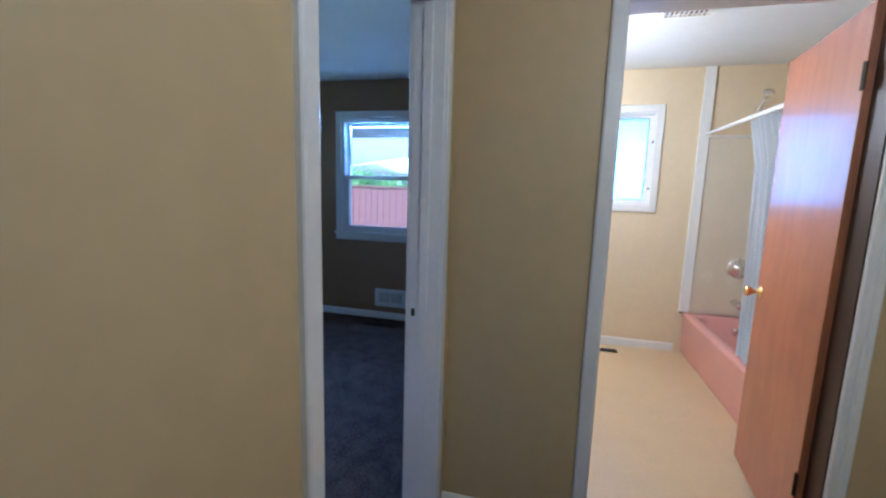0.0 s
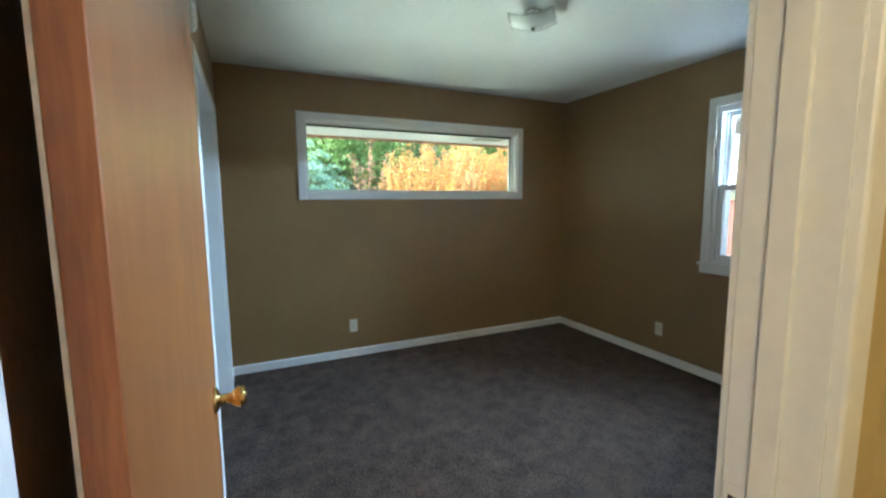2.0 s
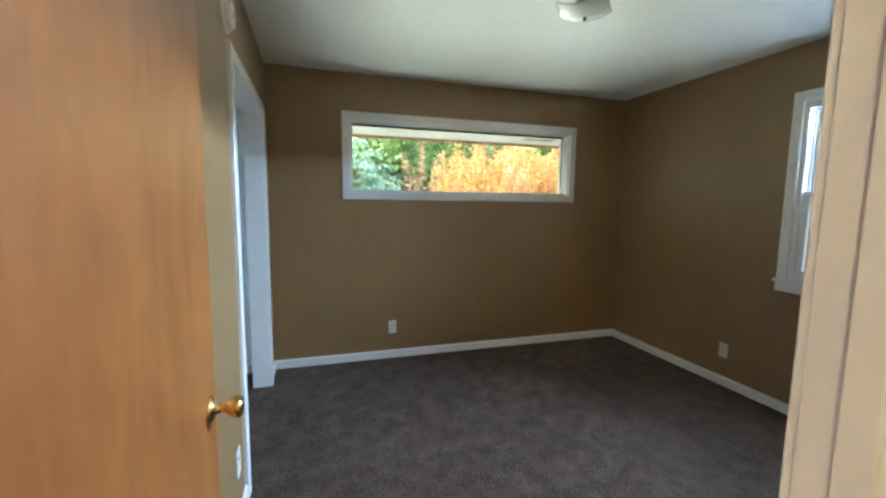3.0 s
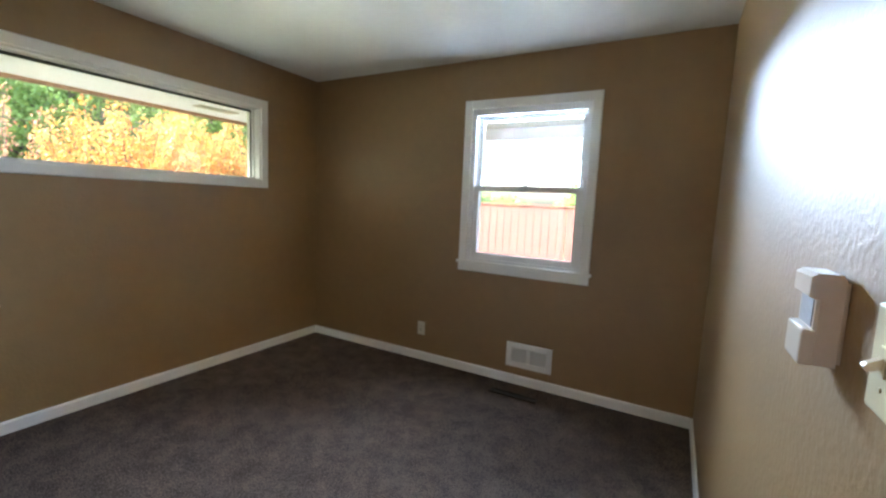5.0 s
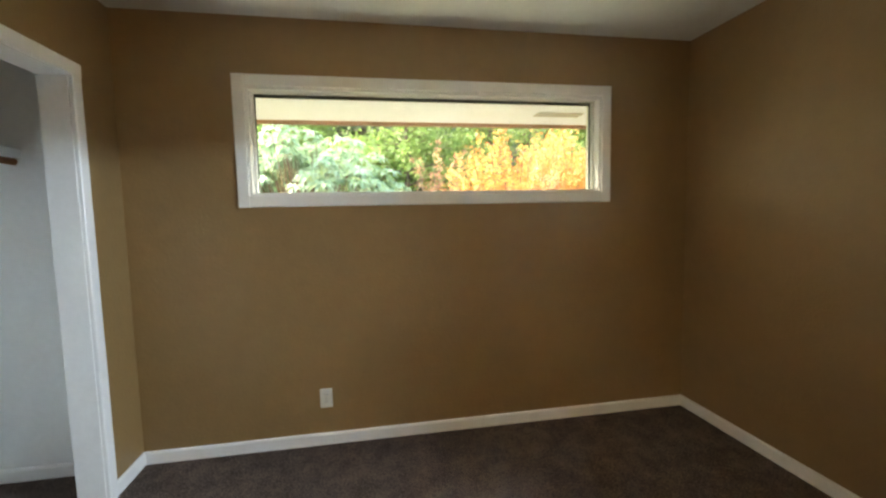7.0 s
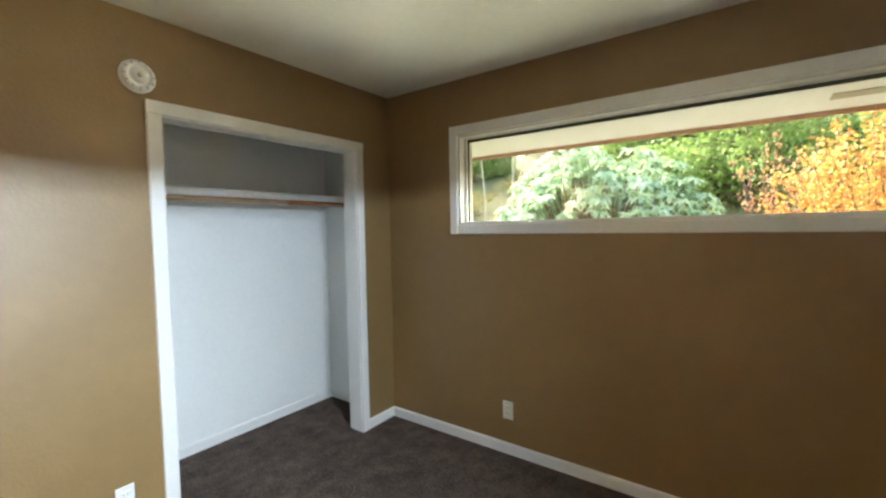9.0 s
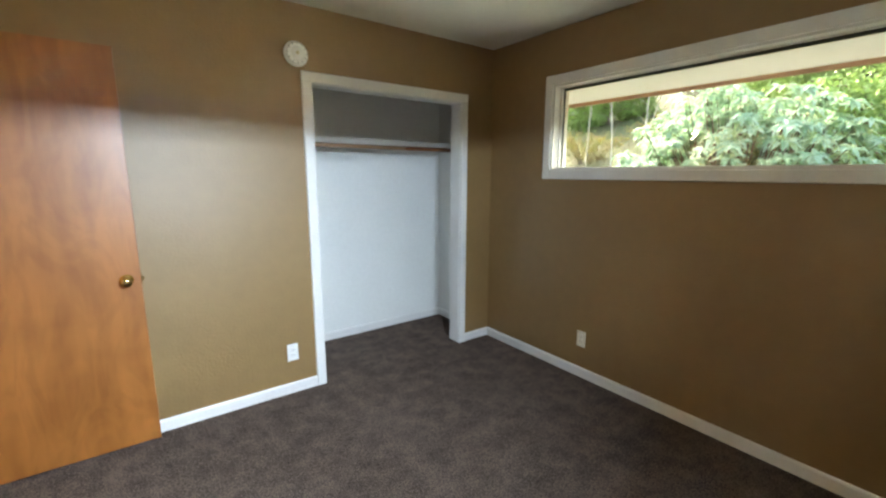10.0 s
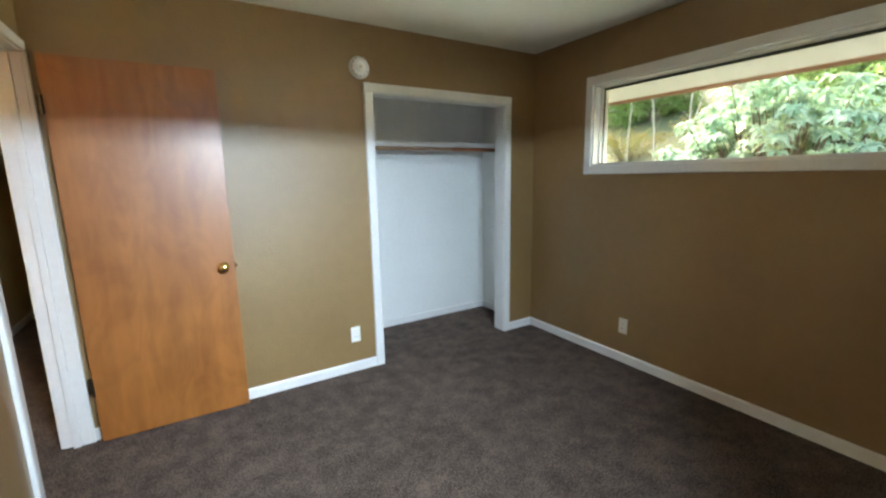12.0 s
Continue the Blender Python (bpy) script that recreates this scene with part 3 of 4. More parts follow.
win_n = thing("window_north", "white double-hung window in painted casing", "window", kind="structure")
x0, x1, z0, z1 = NW
part("frame", frame_rails(bmesh.new(), 0, YN + 0.001, YN + OUT, x0, x1, z0, z1, 0.034, bottom=0.03, top=0.05), VINYL, win_n)
part("track", frame_rails(bmesh.new(), 0, YN + 0.05, YN + 0.062, x0 + 0.034, x1 - 0.034, z0 + 0.03, z1 - 0.05, 0.012), VINYL, win_n)
ix0, ix1, iz0, iz1, mid = x0 + 0.034, x1 - 0.034, z0 + 0.03, z1 - 0.05, 1.488
up = part("upper_sash", frame_rails(bmesh.new(), 0, YN + 0.064, YN + 0.098, ix0, ix1, mid - 0.02, iz1, 0.036, bottom=0.04, top=0.03), VINYL, win_n)
pane(up, 0, YN + 0.081, ix0 + 0.03, ix1 - 0.03, mid, iz1 - 0.025)
lo_s = part("lower_sash", frame_rails(bmesh.new(), 0, YN + 0.014, YN + 0.048, ix0, ix1, iz0, mid + 0.02, 0.040, bottom=0.046, top=0.04), VINYL, win_n)
pane(lo_s, 0, YN + 0.031, ix0 + 0.035, ix1 - 0.035, iz0 + 0.04, mid - 0.015)
part("sash_lock", boxes(((-1.215, YN + 0.018, mid + 0.02), (-1.165, YN + 0.044, mid + 0.028)), ((-1.200, YN + 0.020, mid + 0.028), (-1.180, YN + 0.040, mid + 0.038)), bevel=0.003), VINYL, win_n)
for a, b, u in (((x0 + 0.003, YN, z0 - 0.01), (x0 + 0.003, YN, z1 + 0.06), (-1, 0, 0)), ((x1 - 0.003, YN, z0 - 0.01), (x1 - 0.003, YN, z1 + 0.06), (1, 0, 0)),
                ((x0 + 0.003, YN, z1 - 0.003), (x1 - 0.003, YN, z1 - 0.003), (0, 0, 1))):
    part("casing", sweep(FLATCASE, a, b, u, (0, -1, 0)), WHITE, win_n)
part("sill", boxes(((x0 - 0.075, YN - 0.030, z0 - 0.012), (x1 + 0.075, YN, z0 + 0.010)), bevel=0.004), WHITE, win_n)
part("apron", sweep(FLATCASE, (x0 - 0.06, YN, z0 - 0.012), (x1 + 0.06, YN, z0 - 0.012), (0, 0, -1), (0, -1, 0)), WHITE, win_n)

win_b = thing("window_bath", "small white bathroom window with obscure glass", "window", kind="structure")
x0, x1, z0, z1 = BW
part("frame", frame_rails(bmesh.new(), 0, YN + 0.001, YN + OUT, x0, x1, z0, z1, 0.018), WHITE, win_b)
sash = part("sash", frame_rails(bmesh.new(), 0, YN + 0.03, YN + 0.07, x0 + 0.018, x1 - 0.018, z0 + 0.018, z1 - 0.018, 0.028), VINYL, win_b)
part("gasket", frame_rails(bmesh.new(), 0, YN + 0.05, YN + 0.056, x0 + 0.044, x1 - 0.044, z0 + 0.044, z1 - 0.044, 0.006, bevel=0), GASKET, win_b)
pane(sash, 0, YN + 0.06, x0 + 0.04, x1 - 0.04, z0 + 0.04, z1 - 0.04, OBSCURE)
for zz in (1.45, 1.85):
    part("catch", boxes(((x1 - 0.02, YN - 0.004, zz - 0.01), (x1 - 0.008, YN + 0.012, zz + 0.01)), bevel=0.002), BRONZE, win_b)
for a, b, u in (((x0 + 0.003, YN, z0 - 0.06), (x0 + 0.003, YN, z1 + 0.06), (-1, 0, 0)), ((x1 - 0.003, YN, z0 - 0.06), (x1 - 0.003, YN, z1 + 0.06), (1, 0, 0)),
                ((x0 + 0.003, YN, z1 - 0.003), (x1 - 0.003, YN, z1 - 0.003), (0, 0, 1)), ((x0 + 0.003, YN, z0 + 0.003), (x1 - 0.003, YN, z0 + 0.003), (0, 0, -1))):
    part("casing", sweep(FLATCASE, a, b, u, (0, -1, 0)), WHITE, win_b)

# ---- closet fittings ----
shelf = tagged(part("closet_shelf", boxes(((XW + 0.03, CB, 1.710), (-1.40, CB + 0.28, 1.730)), bevel=0.002), CLOSET), "white painted closet shelf over the hanging rod", "shelf")
part("cleat", boxes(((XW + 0.03, CB, 1.650), (-1.40, CB + 0.018, 1.710))), CLOSET, shelf)
part("front_edge", boxes(((XW + 0.03, CB + 0.280, 1.688), (-1.40, CB + 0.298, 1.731)), bevel=0.002), CLOSET, shelf)
rod = tagged(part("closet_rod", lathe([(0, 0), (0.016, 0), (0.016, 1.87), (0, 1.87)], 20, Matrix.Translation((XW + 0.03, CB + 0.262, 1.670)) @ FACE_E), RODWOOD), "brown wooden closet hanging rod", "rod")
part("sleeve", lathe([(0.0165, 0), (0.0172, 0), (0.0172, 0.55), (0.0165, 0.55)], 20, Matrix.Translation((XW + 0.031, CB + 0.262, 1.670)) @ FACE_E), EDGEWOOD, rod, "darker stained length of the rod")

# ---- wall and floor fittings ----


def outlet(m, label, mat):
    """A duplex receptacle, facing along m's z, its long side along m's y."""
    o = thing("outlet", label, "outlet", group="outlets")
    o.matrix_world = m
    part("plate", boxes(((-0.0355, -0.058, 0), (0.0355, 0.058, 0.006)), bevel=0.003), mat, o)
    for s in (-1, 1):
        f = bmesh.new()
        box(f, (-0.017, s * 0.0195 - 0.0145, 0.006), (0.017, s * 0.0195 + 0.0145, 0.0085), 0.003)
        r = part("receptacle", f, mat, o)
        part("slots", boxes(((-0.0085, s * 0.0195 - 0.002, 0.0085), (-0.0062, s * 0.0195 + 0.007, 0.0089)), ((0.0062, s * 0.0195 - 0.002, 0.0085), (0.0085, s * 0.0195 + 0.006, 0.0089))), DARK, r)
    part("screw", lathe([(0, 0.0075), (0.003, 0.007), (0.003, 0.006)], 10), CHROME, o)
    return o


outlet(Matrix.Translation((XW, 1.855, 0.285)) @ pose(0, 0, 0, 90, 0, 90), "ivory duplex outlet low on the taupe wall", PLATE)
outlet(Matrix.Translation((-2.032, YN, 0.279)) @ pose(0, 0, 0, 90, 0, 0), "ivory duplex outlet low beside the window wall's corner", PLATE)
outlet(Matrix.Translation((-1.546, YS, 0.284)) @ pose(0, 0, 0, 90, 0, 180), "white duplex outlet low beside the closet", WPLATE)

reg = thing("wall_register", "white painted steel return-air register above the baseboard", "register")
rx0, rx1, rz0, rz1 = -1.248, -0.896, 0.134, 0.326
part("frame", frame_rails(bmesh.new(), 0, YN - 0.012, YN, rx0, rx1, rz0, rz1, 0.042, 0.004), WPLATE, reg)
part("mullion", boxes(((-1.084, YN - 0.011, rz0 + 0.042), (-1.062, YN, rz1 - 0.042)), bevel=0.002), WPLATE, reg)
part("backing", boxes(((rx0 + 0.04, YN - 0.002, rz0 + 0.04), (rx1 - 0.04, YN - 0.0005, rz1 - 0.04))), DARK, reg)
for a, b in ((rx0 + 0.043, -1.085), (-1.061, rx1 - 0.043)):
    for k in range(12):
        x = a + (b - a) * (k + 0.5) / 12
        part("slat", boxes(((x - 0.0028, YN - 0.008, rz0 + 0.042), (x + 0.0028, YN - 0.002, rz1 - 0.042))), WPLATE, reg)

fl = thing("floor_register", "dark brown steel floor register set in the carpet", "register")
part("frame", boxes(((-1.285, 4.005, 0), (-0.930, 4.017, 0.008)), ((-1.285, 4.063, 0), (-0.930, 4.075, 0.008)), ((-1.285, 4.017, 0), (-1.270, 4.063, 0.008)), ((-0.945, 4.017, 0), (-0.930, 4.063, 0.008)), bevel=0.002), BROWNMETAL, fl)
part("well", boxes(((-1.270, 4.017, 0.0), (-0.945, 4.063, 0.002))), DARK, fl)
for k in range(16):
    x = -1.262 + k * 0.0204
    part("slat", boxes(((x, 4.017, 0.002), (x + 0.006, 4.063, 0.006))), BROWNMETAL, fl)

det = thing("smoke_detector", "round white smoke detector above the closet corner", "smoke detector")
det.matrix_world = Matrix.Translation((-1.677, YS, 2.167)) @ pose(0, 0, 0, -90, 0, 0)
part("base", lathe([(0, 0), (0.072, 0), (0.073, 0.006), (0.070, 0.012), (0, 0.012)], 40), WPLATE, det)
part("cover", lathe([(0.066, 0.012), (0.066, 0.020), (0.060, 0.032), (0.048, 0.037), (0.046, 0.034), (0.034, 0.034), (0.032, 0.038), (0, 0.040)], 40), WPLATE, det)
part("button", lathe([(0.010, 0.0385), (0.010, 0.043), (0, 0.044)], 20), ALMOND, det)
for k in range(12):
    a = 2 * math.pi * k / 12
    part("vent", boxes(((-0.002, 0.050, 0.033), (0.002, 0.063, 0.0355))), VENTGREY, det).matrix_local = pose(0, 0, 0, 0, 0, math.degrees(a))

th = thing("thermostat", "beige wall thermostat box with a lever", "thermostat")
th.matrix_world = Matrix.Translation((XE, 2.025, 1.228)) @ pose(0, 0, 0, 90, 0, -90)
part("base", boxes(((-0.036, -0.056, 0), (0.036, 0.056, 0.006)), bevel=0.002), BEIGE, th)
part("cover", sweep([(-0.040, 0.006), (0.040, 0.006), (0.040, 0.030), (0.037, 0.034), (-0.037, 0.034), (-0.040, 0.030)], (0, -0.060, 0), (0, 0.058, 0), (1, 0, 0), (0, 0, 1)), BEIGE, th)
part("top_cap", sweep([(0.056, 0.006), (0.066, 0.010), (0.066, 0.036), (0.060, 0.043), (0.034, 0.043), (0.030, 0.034)], (-0.041, 0, 0), (0.041, 0, 0), (0, 1, 0), (0, 0, 1)), BEIGE, th)
part("lower_cover", boxes(((-0.040, -0.063, 0.030), (0.040, -0.012, 0.046)), bevel=0.004), BEIGE, th)
part("scale_window", boxes(((-0.030, -0.010, 0.034), (0.030, 0.029, 0.0352)), bevel=0.0004), VENTGREY, th, "grey temperature scale")
for k in range(9):
    part("vent", boxes(((-0.0404, 0.004 + 0.005 * k, 0.010), (-0.0396, 0.0065 + 0.005 * k, 0.024))), DARK, th)
sw = thing("light_switch", "almond toggle light switch beside the doorway", "switch")
sw.matrix_world = Matrix.Translation((XE, 1.845, 1.222)) @ pose(0, 0, 0, 90, 0, -90)
part("plate", boxes(((-0.036, -0.058, 0), (0.036, 0.058, 0.008)), bevel=0.0035), ALMOND, sw)
part("collar", boxes(((-0.009, -0.016, 0.008), (0.009, 0.016, 0.0105)), bevel=0.001), ALMOND, sw)
lever = part("toggle", sweep([(-0.0055, 0), (0.0055, 0), (0.0045, 0.014), (0.0025, 0.0175), (-0.0025, 0.0175), (-0.0045, 0.014)], (-0.0045, 0, 0), (0.0045, 0, 0), (0, 1, 0), (0, 0, 1)), ALMOND, sw)
lever.matrix_local = pose(0, 0, 0.0085, 28, 0, 0)
for y in (-0.030, 0.030):
    part("screw", lathe([(0, 0.0095), (0.003, 0.009), (0.003, 0.008)], 10, Matrix.Translation((0, y, 0))), ALMOND, sw)

# ceiling light: a square sheet of etched glass, bent up to its corners, under a holder
cl = thing("ceiling_light", "square etched-glass ceiling light with a dark finial", "ceiling light", (-1.645, 2.56, H))
part("canopy", lathe([(0, 0), (0.055, 0), (0.055, -0.012), (0.030, -0.022), (0.012, -0.024), (0.008, -0.078), (0, -0.078)], 28), CHROME, cl)
bm = bmesh.new()
N = 20
gridv = {}
for i in range(N + 1):
    for j in range(N + 1):
        u, v = i / N * 2 - 1, j / N * 2 - 1
        z = -0.082 + 0.024 * (u * u + v * v) + 0.006 * (u * v) ** 2
        gridv[i, j] = bm.verts.new((0.128 * u * (1 - 0.05 * v * v), 0.128 * v * (1 - 0.05 * u * u), z))
for i in range(N):
    for j in range(N):
        f = bm.faces.new((gridv[i, j], gridv[i + 1, j], gridv[i + 1, j + 1], gridv[i, j + 1]))
        f.smooth = True
bmesh.ops.solidify(bm, geom=bm.faces[:], thickness=0.004)
sh = part("shade", bm, SHADEGLASS, cl, "etched glass shade")
sh.matrix_local = pose(0, 0, 0, 0, 0, 45)
part("finial", lathe([(0, -0.100), (0.008, -0.097), (0.010, -0.089), (0.006, -0.083), (0.014, -0.079), (0, -0.078)], 20), BRONZE, cl)
for s in (-1, 1):
    part("bulb", lathe([(0, -0.060), (0.018, -0.056), (0.022, -0.040), (0.014, -0.022), (0, -0.020)], 16, Matrix.Translation((s * 0.06, 0, 0))), FROST, cl)

# ---- bathroom ----
TX, TY = 1.704, 2.72
tub = thing("bathtub", "pink enamelled bathtub along the bathroom wall", "bathtub")
bm = bmesh.new()
rim = 0.375


def ring(ax, bx, ay, by, z, rad, n=6):
    pts = []
    for cx, cy, a0 in ((bx - rad, by - rad, 0), (ax + rad, by - rad, 90), (ax + rad, ay + rad, 180), (bx - rad, ay + rad, 270)):
        for k in range(n + 1):
            a = radians(a0 + 90 * k / n)
            pts.append(bm.verts.new((cx + rad * math.cos(a), cy + rad * math.sin(a), z)))
    return pts


rings = [ring(TX + 0.025, 2.478, TY, YN - 0.001, 0.004, 0.01), ring(TX + 0.012, 2.478, TY, YN - 0.001, 0.05, 0.01), ring(TX + 0.006, 2.478, TY, YN - 0.001, rim - 0.03, 0.012), ring(TX, 2.478, TY, YN - 0.001, rim - 0.008, 0.015), ring(TX + 0.008, 2.476, TY + 0.006, YN - 0.004, rim, 0.015),
         ring(TX + 0.085, 2.42, TY + 0.08, YN - 0.075, rim, 0.12), ring(TX + 0.10, 2.405, TY + 0.095, YN - 0.09, rim - 0.015, 0.12), ring(TX + 0.15, 2.36, TY + 0.20, YN - 0.13, 0.08, 0.13), ring(TX + 0.20, 2.31, TY + 0.27, YN - 0.20, 0.055, 0.12)]
for p, q in zip(rings, rings[1:]):
    for k in range(len(p)):
        l = (k + 1) % len(p)
        f = bm.faces.new((p[k], p[l], q[l], q[k]))
        f.smooth = True
bm.faces.new(rings[-1])
bmesh.ops.recalc_face_normals(bm, faces=bm.faces[:])
part("basin", bm, PINK, tub)
part("overflow", lathe([(0, 0), (0.034, 0), (0.034, 0.006), (0.020, 0.012), (0, 0.012)], 24, Matrix.Translation((2.10, YN - 0.118, 0.27)) @ FACE_S), CHROME, tub)

sur = thing("tub_surround", "cream wall panels with white trim above the tub", "tub surround", kind="structure")
part("panel", boxes(((TX + 0.05, YN - 0.008, rim + 0.002), (2.47, YN - 0.001, 1.885)), bevel=0.001), SURROUND, sur)
part("panel", boxes(((2.470, TY, rim + 0.002), (2.479, YN - 0.008, 1.885)), bevel=0.001), SURROUND, sur)
part("trim", boxes(((TX - 0.03, YN - 0.022, rim + 0.003), (TX + 0.05, YN, H - 0.002)), bevel=0.006), WHITE, sur, "white vertical edge trim")
part("trim", boxes(((TX + 0.05, YN - 0.018, 1.885), (2.47, YN, 1.905)), bevel=0.004), WHITE, sur)
part("caulk", boxes(((TX - 0.028, YN - 0.026, rim - 0.005), (TX + 0.01, YN - 0.001, rim + 0.004))), DARK, sur)

val = thing("tub_valve", "round chrome tub valve with a lever", "tap")
val.matrix_world = Matrix.Translation((2.09, YN - 0.008, 0.80)) @ FACE_S
part("escutcheon", lathe([(0, 0), (0.085, 0), (0.085, 0.004), (0.060, 0.012), (0.028, 0.016), (0.026, 0.05), (0, 0.052)], 32), CHROME, val)
part("lever", boxes(((-0.010, -0.085, 0.045), (0.010, 0.012, 0.058)), bevel=0.005), CHROME, val)
spt = thing("tub_spout", "short chrome tub spout over the bath", "spout")
spt.matrix_world = Matrix.Translation((2.10, YN - 0.008, 0.50)) @ FACE_S
part("body", lathe([(0, 0), (0.032, 0), (0.030, 0.02), (0.026, 0.10), (0.022, 0.125), (0, 0.13)], 24), CHROME, spt)
part("outlet_lip", boxes(((-0.018, -0.036, 0.090), (0.018, -0.004, 0.126)), bevel=0.008), CHROME, spt)
shw = thing("shower", "chrome shower head on a short arm", "shower head")
shw.matrix_world = Matrix.Translation((2.09, YN, 2.11)) @ FACE_S @ pose(0, 0, 0, -35, 0, 0)
part("arm", lathe([(0.030, 0), (0.030, 0.004), (0.011, 0.01), (0.010, 0.12), (0, 0.12)], 20), CHROME, shw)
part("head", lathe([(0.012, 0.115), (0.020, 0.135), (0.038, 0.165), (0.038, 0.175), (0, 0.178)], 24), CHROME, shw)
tagged(part("shower_rod", lathe([(0.030, 0), (0.030, 0.006), (0.0125, 0.010), (0.0125, 2.26), (0.030, 2.264), (0.030, 2.27)], 20, Matrix.Translation((TX + 0.03, YN - 0.001, 1.915)) @ FACE_S), WHITE), "white shower curtain rod", "rod")
cur = thing("shower_curtain", "white shower curtain drawn back in folds", "shower curtain")
bm = bmesh.new()
cols, rows_z = 60, [1.89, 1.6, 1.2, 0.8, 0.42]
grid = []
for r, z in enumerate(rows_z):
    line = []
    for k in range(cols + 1):
        t = k / cols
        y = 3.42 - 0.04 * min(r, 1) * 3 - 0.03 * r - 0.42 * t
        x = TX + 0.03 + (0.030 + 0.006 * r) * math.sin(t * 2 * math.pi * 8 + 0.3 * r) + 0.012 * math.sin(t * 9)
        line.append(bm.verts.new((x + 0.004 * r, y - 0.01 * r * (1 - t), z)))
    grid.append(line)
for p, q in zip(grid, grid[1:]):
    for k in range(cols):
        f = bm.faces.new((p[k], p[k + 1], q[k + 1], q[k]))
        f.smooth = True
bmesh.ops.solidify(bm, geom=bm.faces[:], thickness=0.0015)
part("cloth", bm, CURTAIN, cur)
for k in range(8):
    r = bmesh.new()
    steps = 16
    pts = [Vector((TX + 0.03 + 0.02 * math.cos(2 * math.pi * a / steps), 3.42 - 0.058 * k, 1.910 + 0.024 * math.sin(2 * math.pi * a / steps))) for a in range(steps)]
    for a in range(steps):
        d = (pts[(a + 1) % steps] - pts[a])
        bmesh.ops.create_cone(r, segments=6, radius1=0.002, radius2=0.002, depth=d.length * 1.1, matrix=Matrix.Translation((pts[a] + pts[(a + 1) % steps]) / 2) @ d.to_track_quat("Z", "Y").to_matrix().to_4x4())
    part("curtain_ring", r, CHROME, cur)

fan = thing("exhaust_fan", "grey-white square ceiling exhaust fan grille", "exhaust fan", (1.21, 2.98, H))
part("frame", boxes(((-0.14, -0.14, -0.018), (0.14, -0.115, 0)), ((-0.14, 0.115, -0.018), (0.14, 0.14, 0)), ((-0.14, -0.115, -0.018), (-0.115, 0.115, 0)), ((0.115, -0.115, -0.018), (0.14, 0.115, 0)), bevel=0.004), PLATE, fan)
part("backing", boxes(((-0.115, -0.115, -0.003), (0.115, 0.115, -0.001))), DARK, fan)
for k in range(9):
    x = -0.105 + k * 0.0255
    part("slat", boxes(((x, -0.115, -0.015), (x + 0.013, 0.115, -0.010))), PLATE, fan)
bfr = thing("floor_register", "small brown floor register in the bathroom", "register", (1.04, 4.06, 0.004))
part("frame", boxes(((-0.13, -0.035, 0), (0.13, -0.024, 0.006)), ((-0.13, 0.024, 0), (0.13, 0.035, 0.006)), ((-0.13, -0.024, 0), (-0.118, 0.024, 0.006)), ((0.118, -0.024, 0), (0.13, 0.024, 0.006)), bevel=0.001), BROWNMETAL, bfr)
part("well", boxes(((-0.118, -0.024, 0), (0.118, 0.024, 0.002))), DARK, bfr)
for k in range(9):
    part("slat", boxes(((-0.11 + k * 0.025, -0.024, 0.002), (-0.102 + k * 0.025, 0.024, 0.005))), BROWNMETAL, bfr)

# ---- eaves and outer faces ----
EX, EY, EZ = -4.22, 5.16, 2.075
CW, CN, ZB, ZT = XW - OUT - 0.003, YN + OUT + 0.003, -0.42, EZ + 0.028
structure("wall_cladding_west", boxes(
    ((CW - 0.014, CB - 0.1, ZB), (CW, WW[0], ZT)), ((CW - 0.014, WW[1], ZB), (CW, CN + 0.014, ZT)),
    ((CW - 0.014, WW[0], ZB), (CW, WW[1], WW[2])), ((CW - 0.014, WW[0], WW[3]), (CW, WW[1], ZT))), SIDING, "pale painted outer cladding round the long window", "wall")
structure("wall_cladding_north", boxes(
    ((CW, CN, ZB), (NW[0], CN + 0.014, ZT)), ((NW[1], CN, ZB), (BW[0], CN + 0.014, ZT)), ((BW[1], CN, ZB), (2.6, CN + 0.014, ZT)),
    ((NW[0], CN, ZB), (NW[1], CN + 0.014, NW[2])), ((NW[0], CN, NW[3]), (NW[1], CN + 0.014, ZT)), ((BW[0], CN, ZB), (BW[1], CN + 0.014, BW[2]))), SIDING, "pale painted outer cladding round the double-hung window", "wall")
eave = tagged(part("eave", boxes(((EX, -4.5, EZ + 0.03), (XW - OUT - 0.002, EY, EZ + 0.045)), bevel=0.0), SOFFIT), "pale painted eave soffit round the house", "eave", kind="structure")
part("fascia", boxes(((EX - 0.025, -4.5, EZ), (EX, EY + 0.025, EZ + 0.19))), FASCIA, eave, "brown painted fascia board")
part("soffit", boxes(((XW - OUT - 0.002, YN + OUT + 0.002, EZ + 0.03), (3.4, EY, EZ + 0.045))), NSOFFIT, eave, "soffit above the double-hung window, colour lifted for ground bounce")
part("fascia", boxes(((EX, EY, EZ - 0.08), (3.4, EY + 0.025, EZ + 0.19))), NSOFFIT, eave)
part("soffit_vent", boxes(((-3.93, 3.42, EZ + 0.024), (-3.81, 3.78, EZ + 0.030)), bevel=0.001), VENTGREY, eave, "grey soffit vent screen")
structure("roof", boxes(((EX - 0.03, -4.5, H + 0.125), (3.4, EY + 0.03, H + 0.16))), ROOFM, "dark shingled roof over the house", "roof")
drops = bmesh.new()
rng = random.Random(8)
for k in range(46):
    y = rng.uniform(-1.2, 4.6)
    bmesh.ops.create_icosphere(drops, subdivisions=1, radius=rng.uniform(0.004, 0.008), matrix=Matrix.Translation((EX - 0.012 + rng.uniform(-0.01, 0.01), y, EZ - 0.002)))
tagged(part("raindrops", drops, GLASS), "raindrops hanging from the eave's edge", "raindrops", kind="stuff")

# ---- garden ----


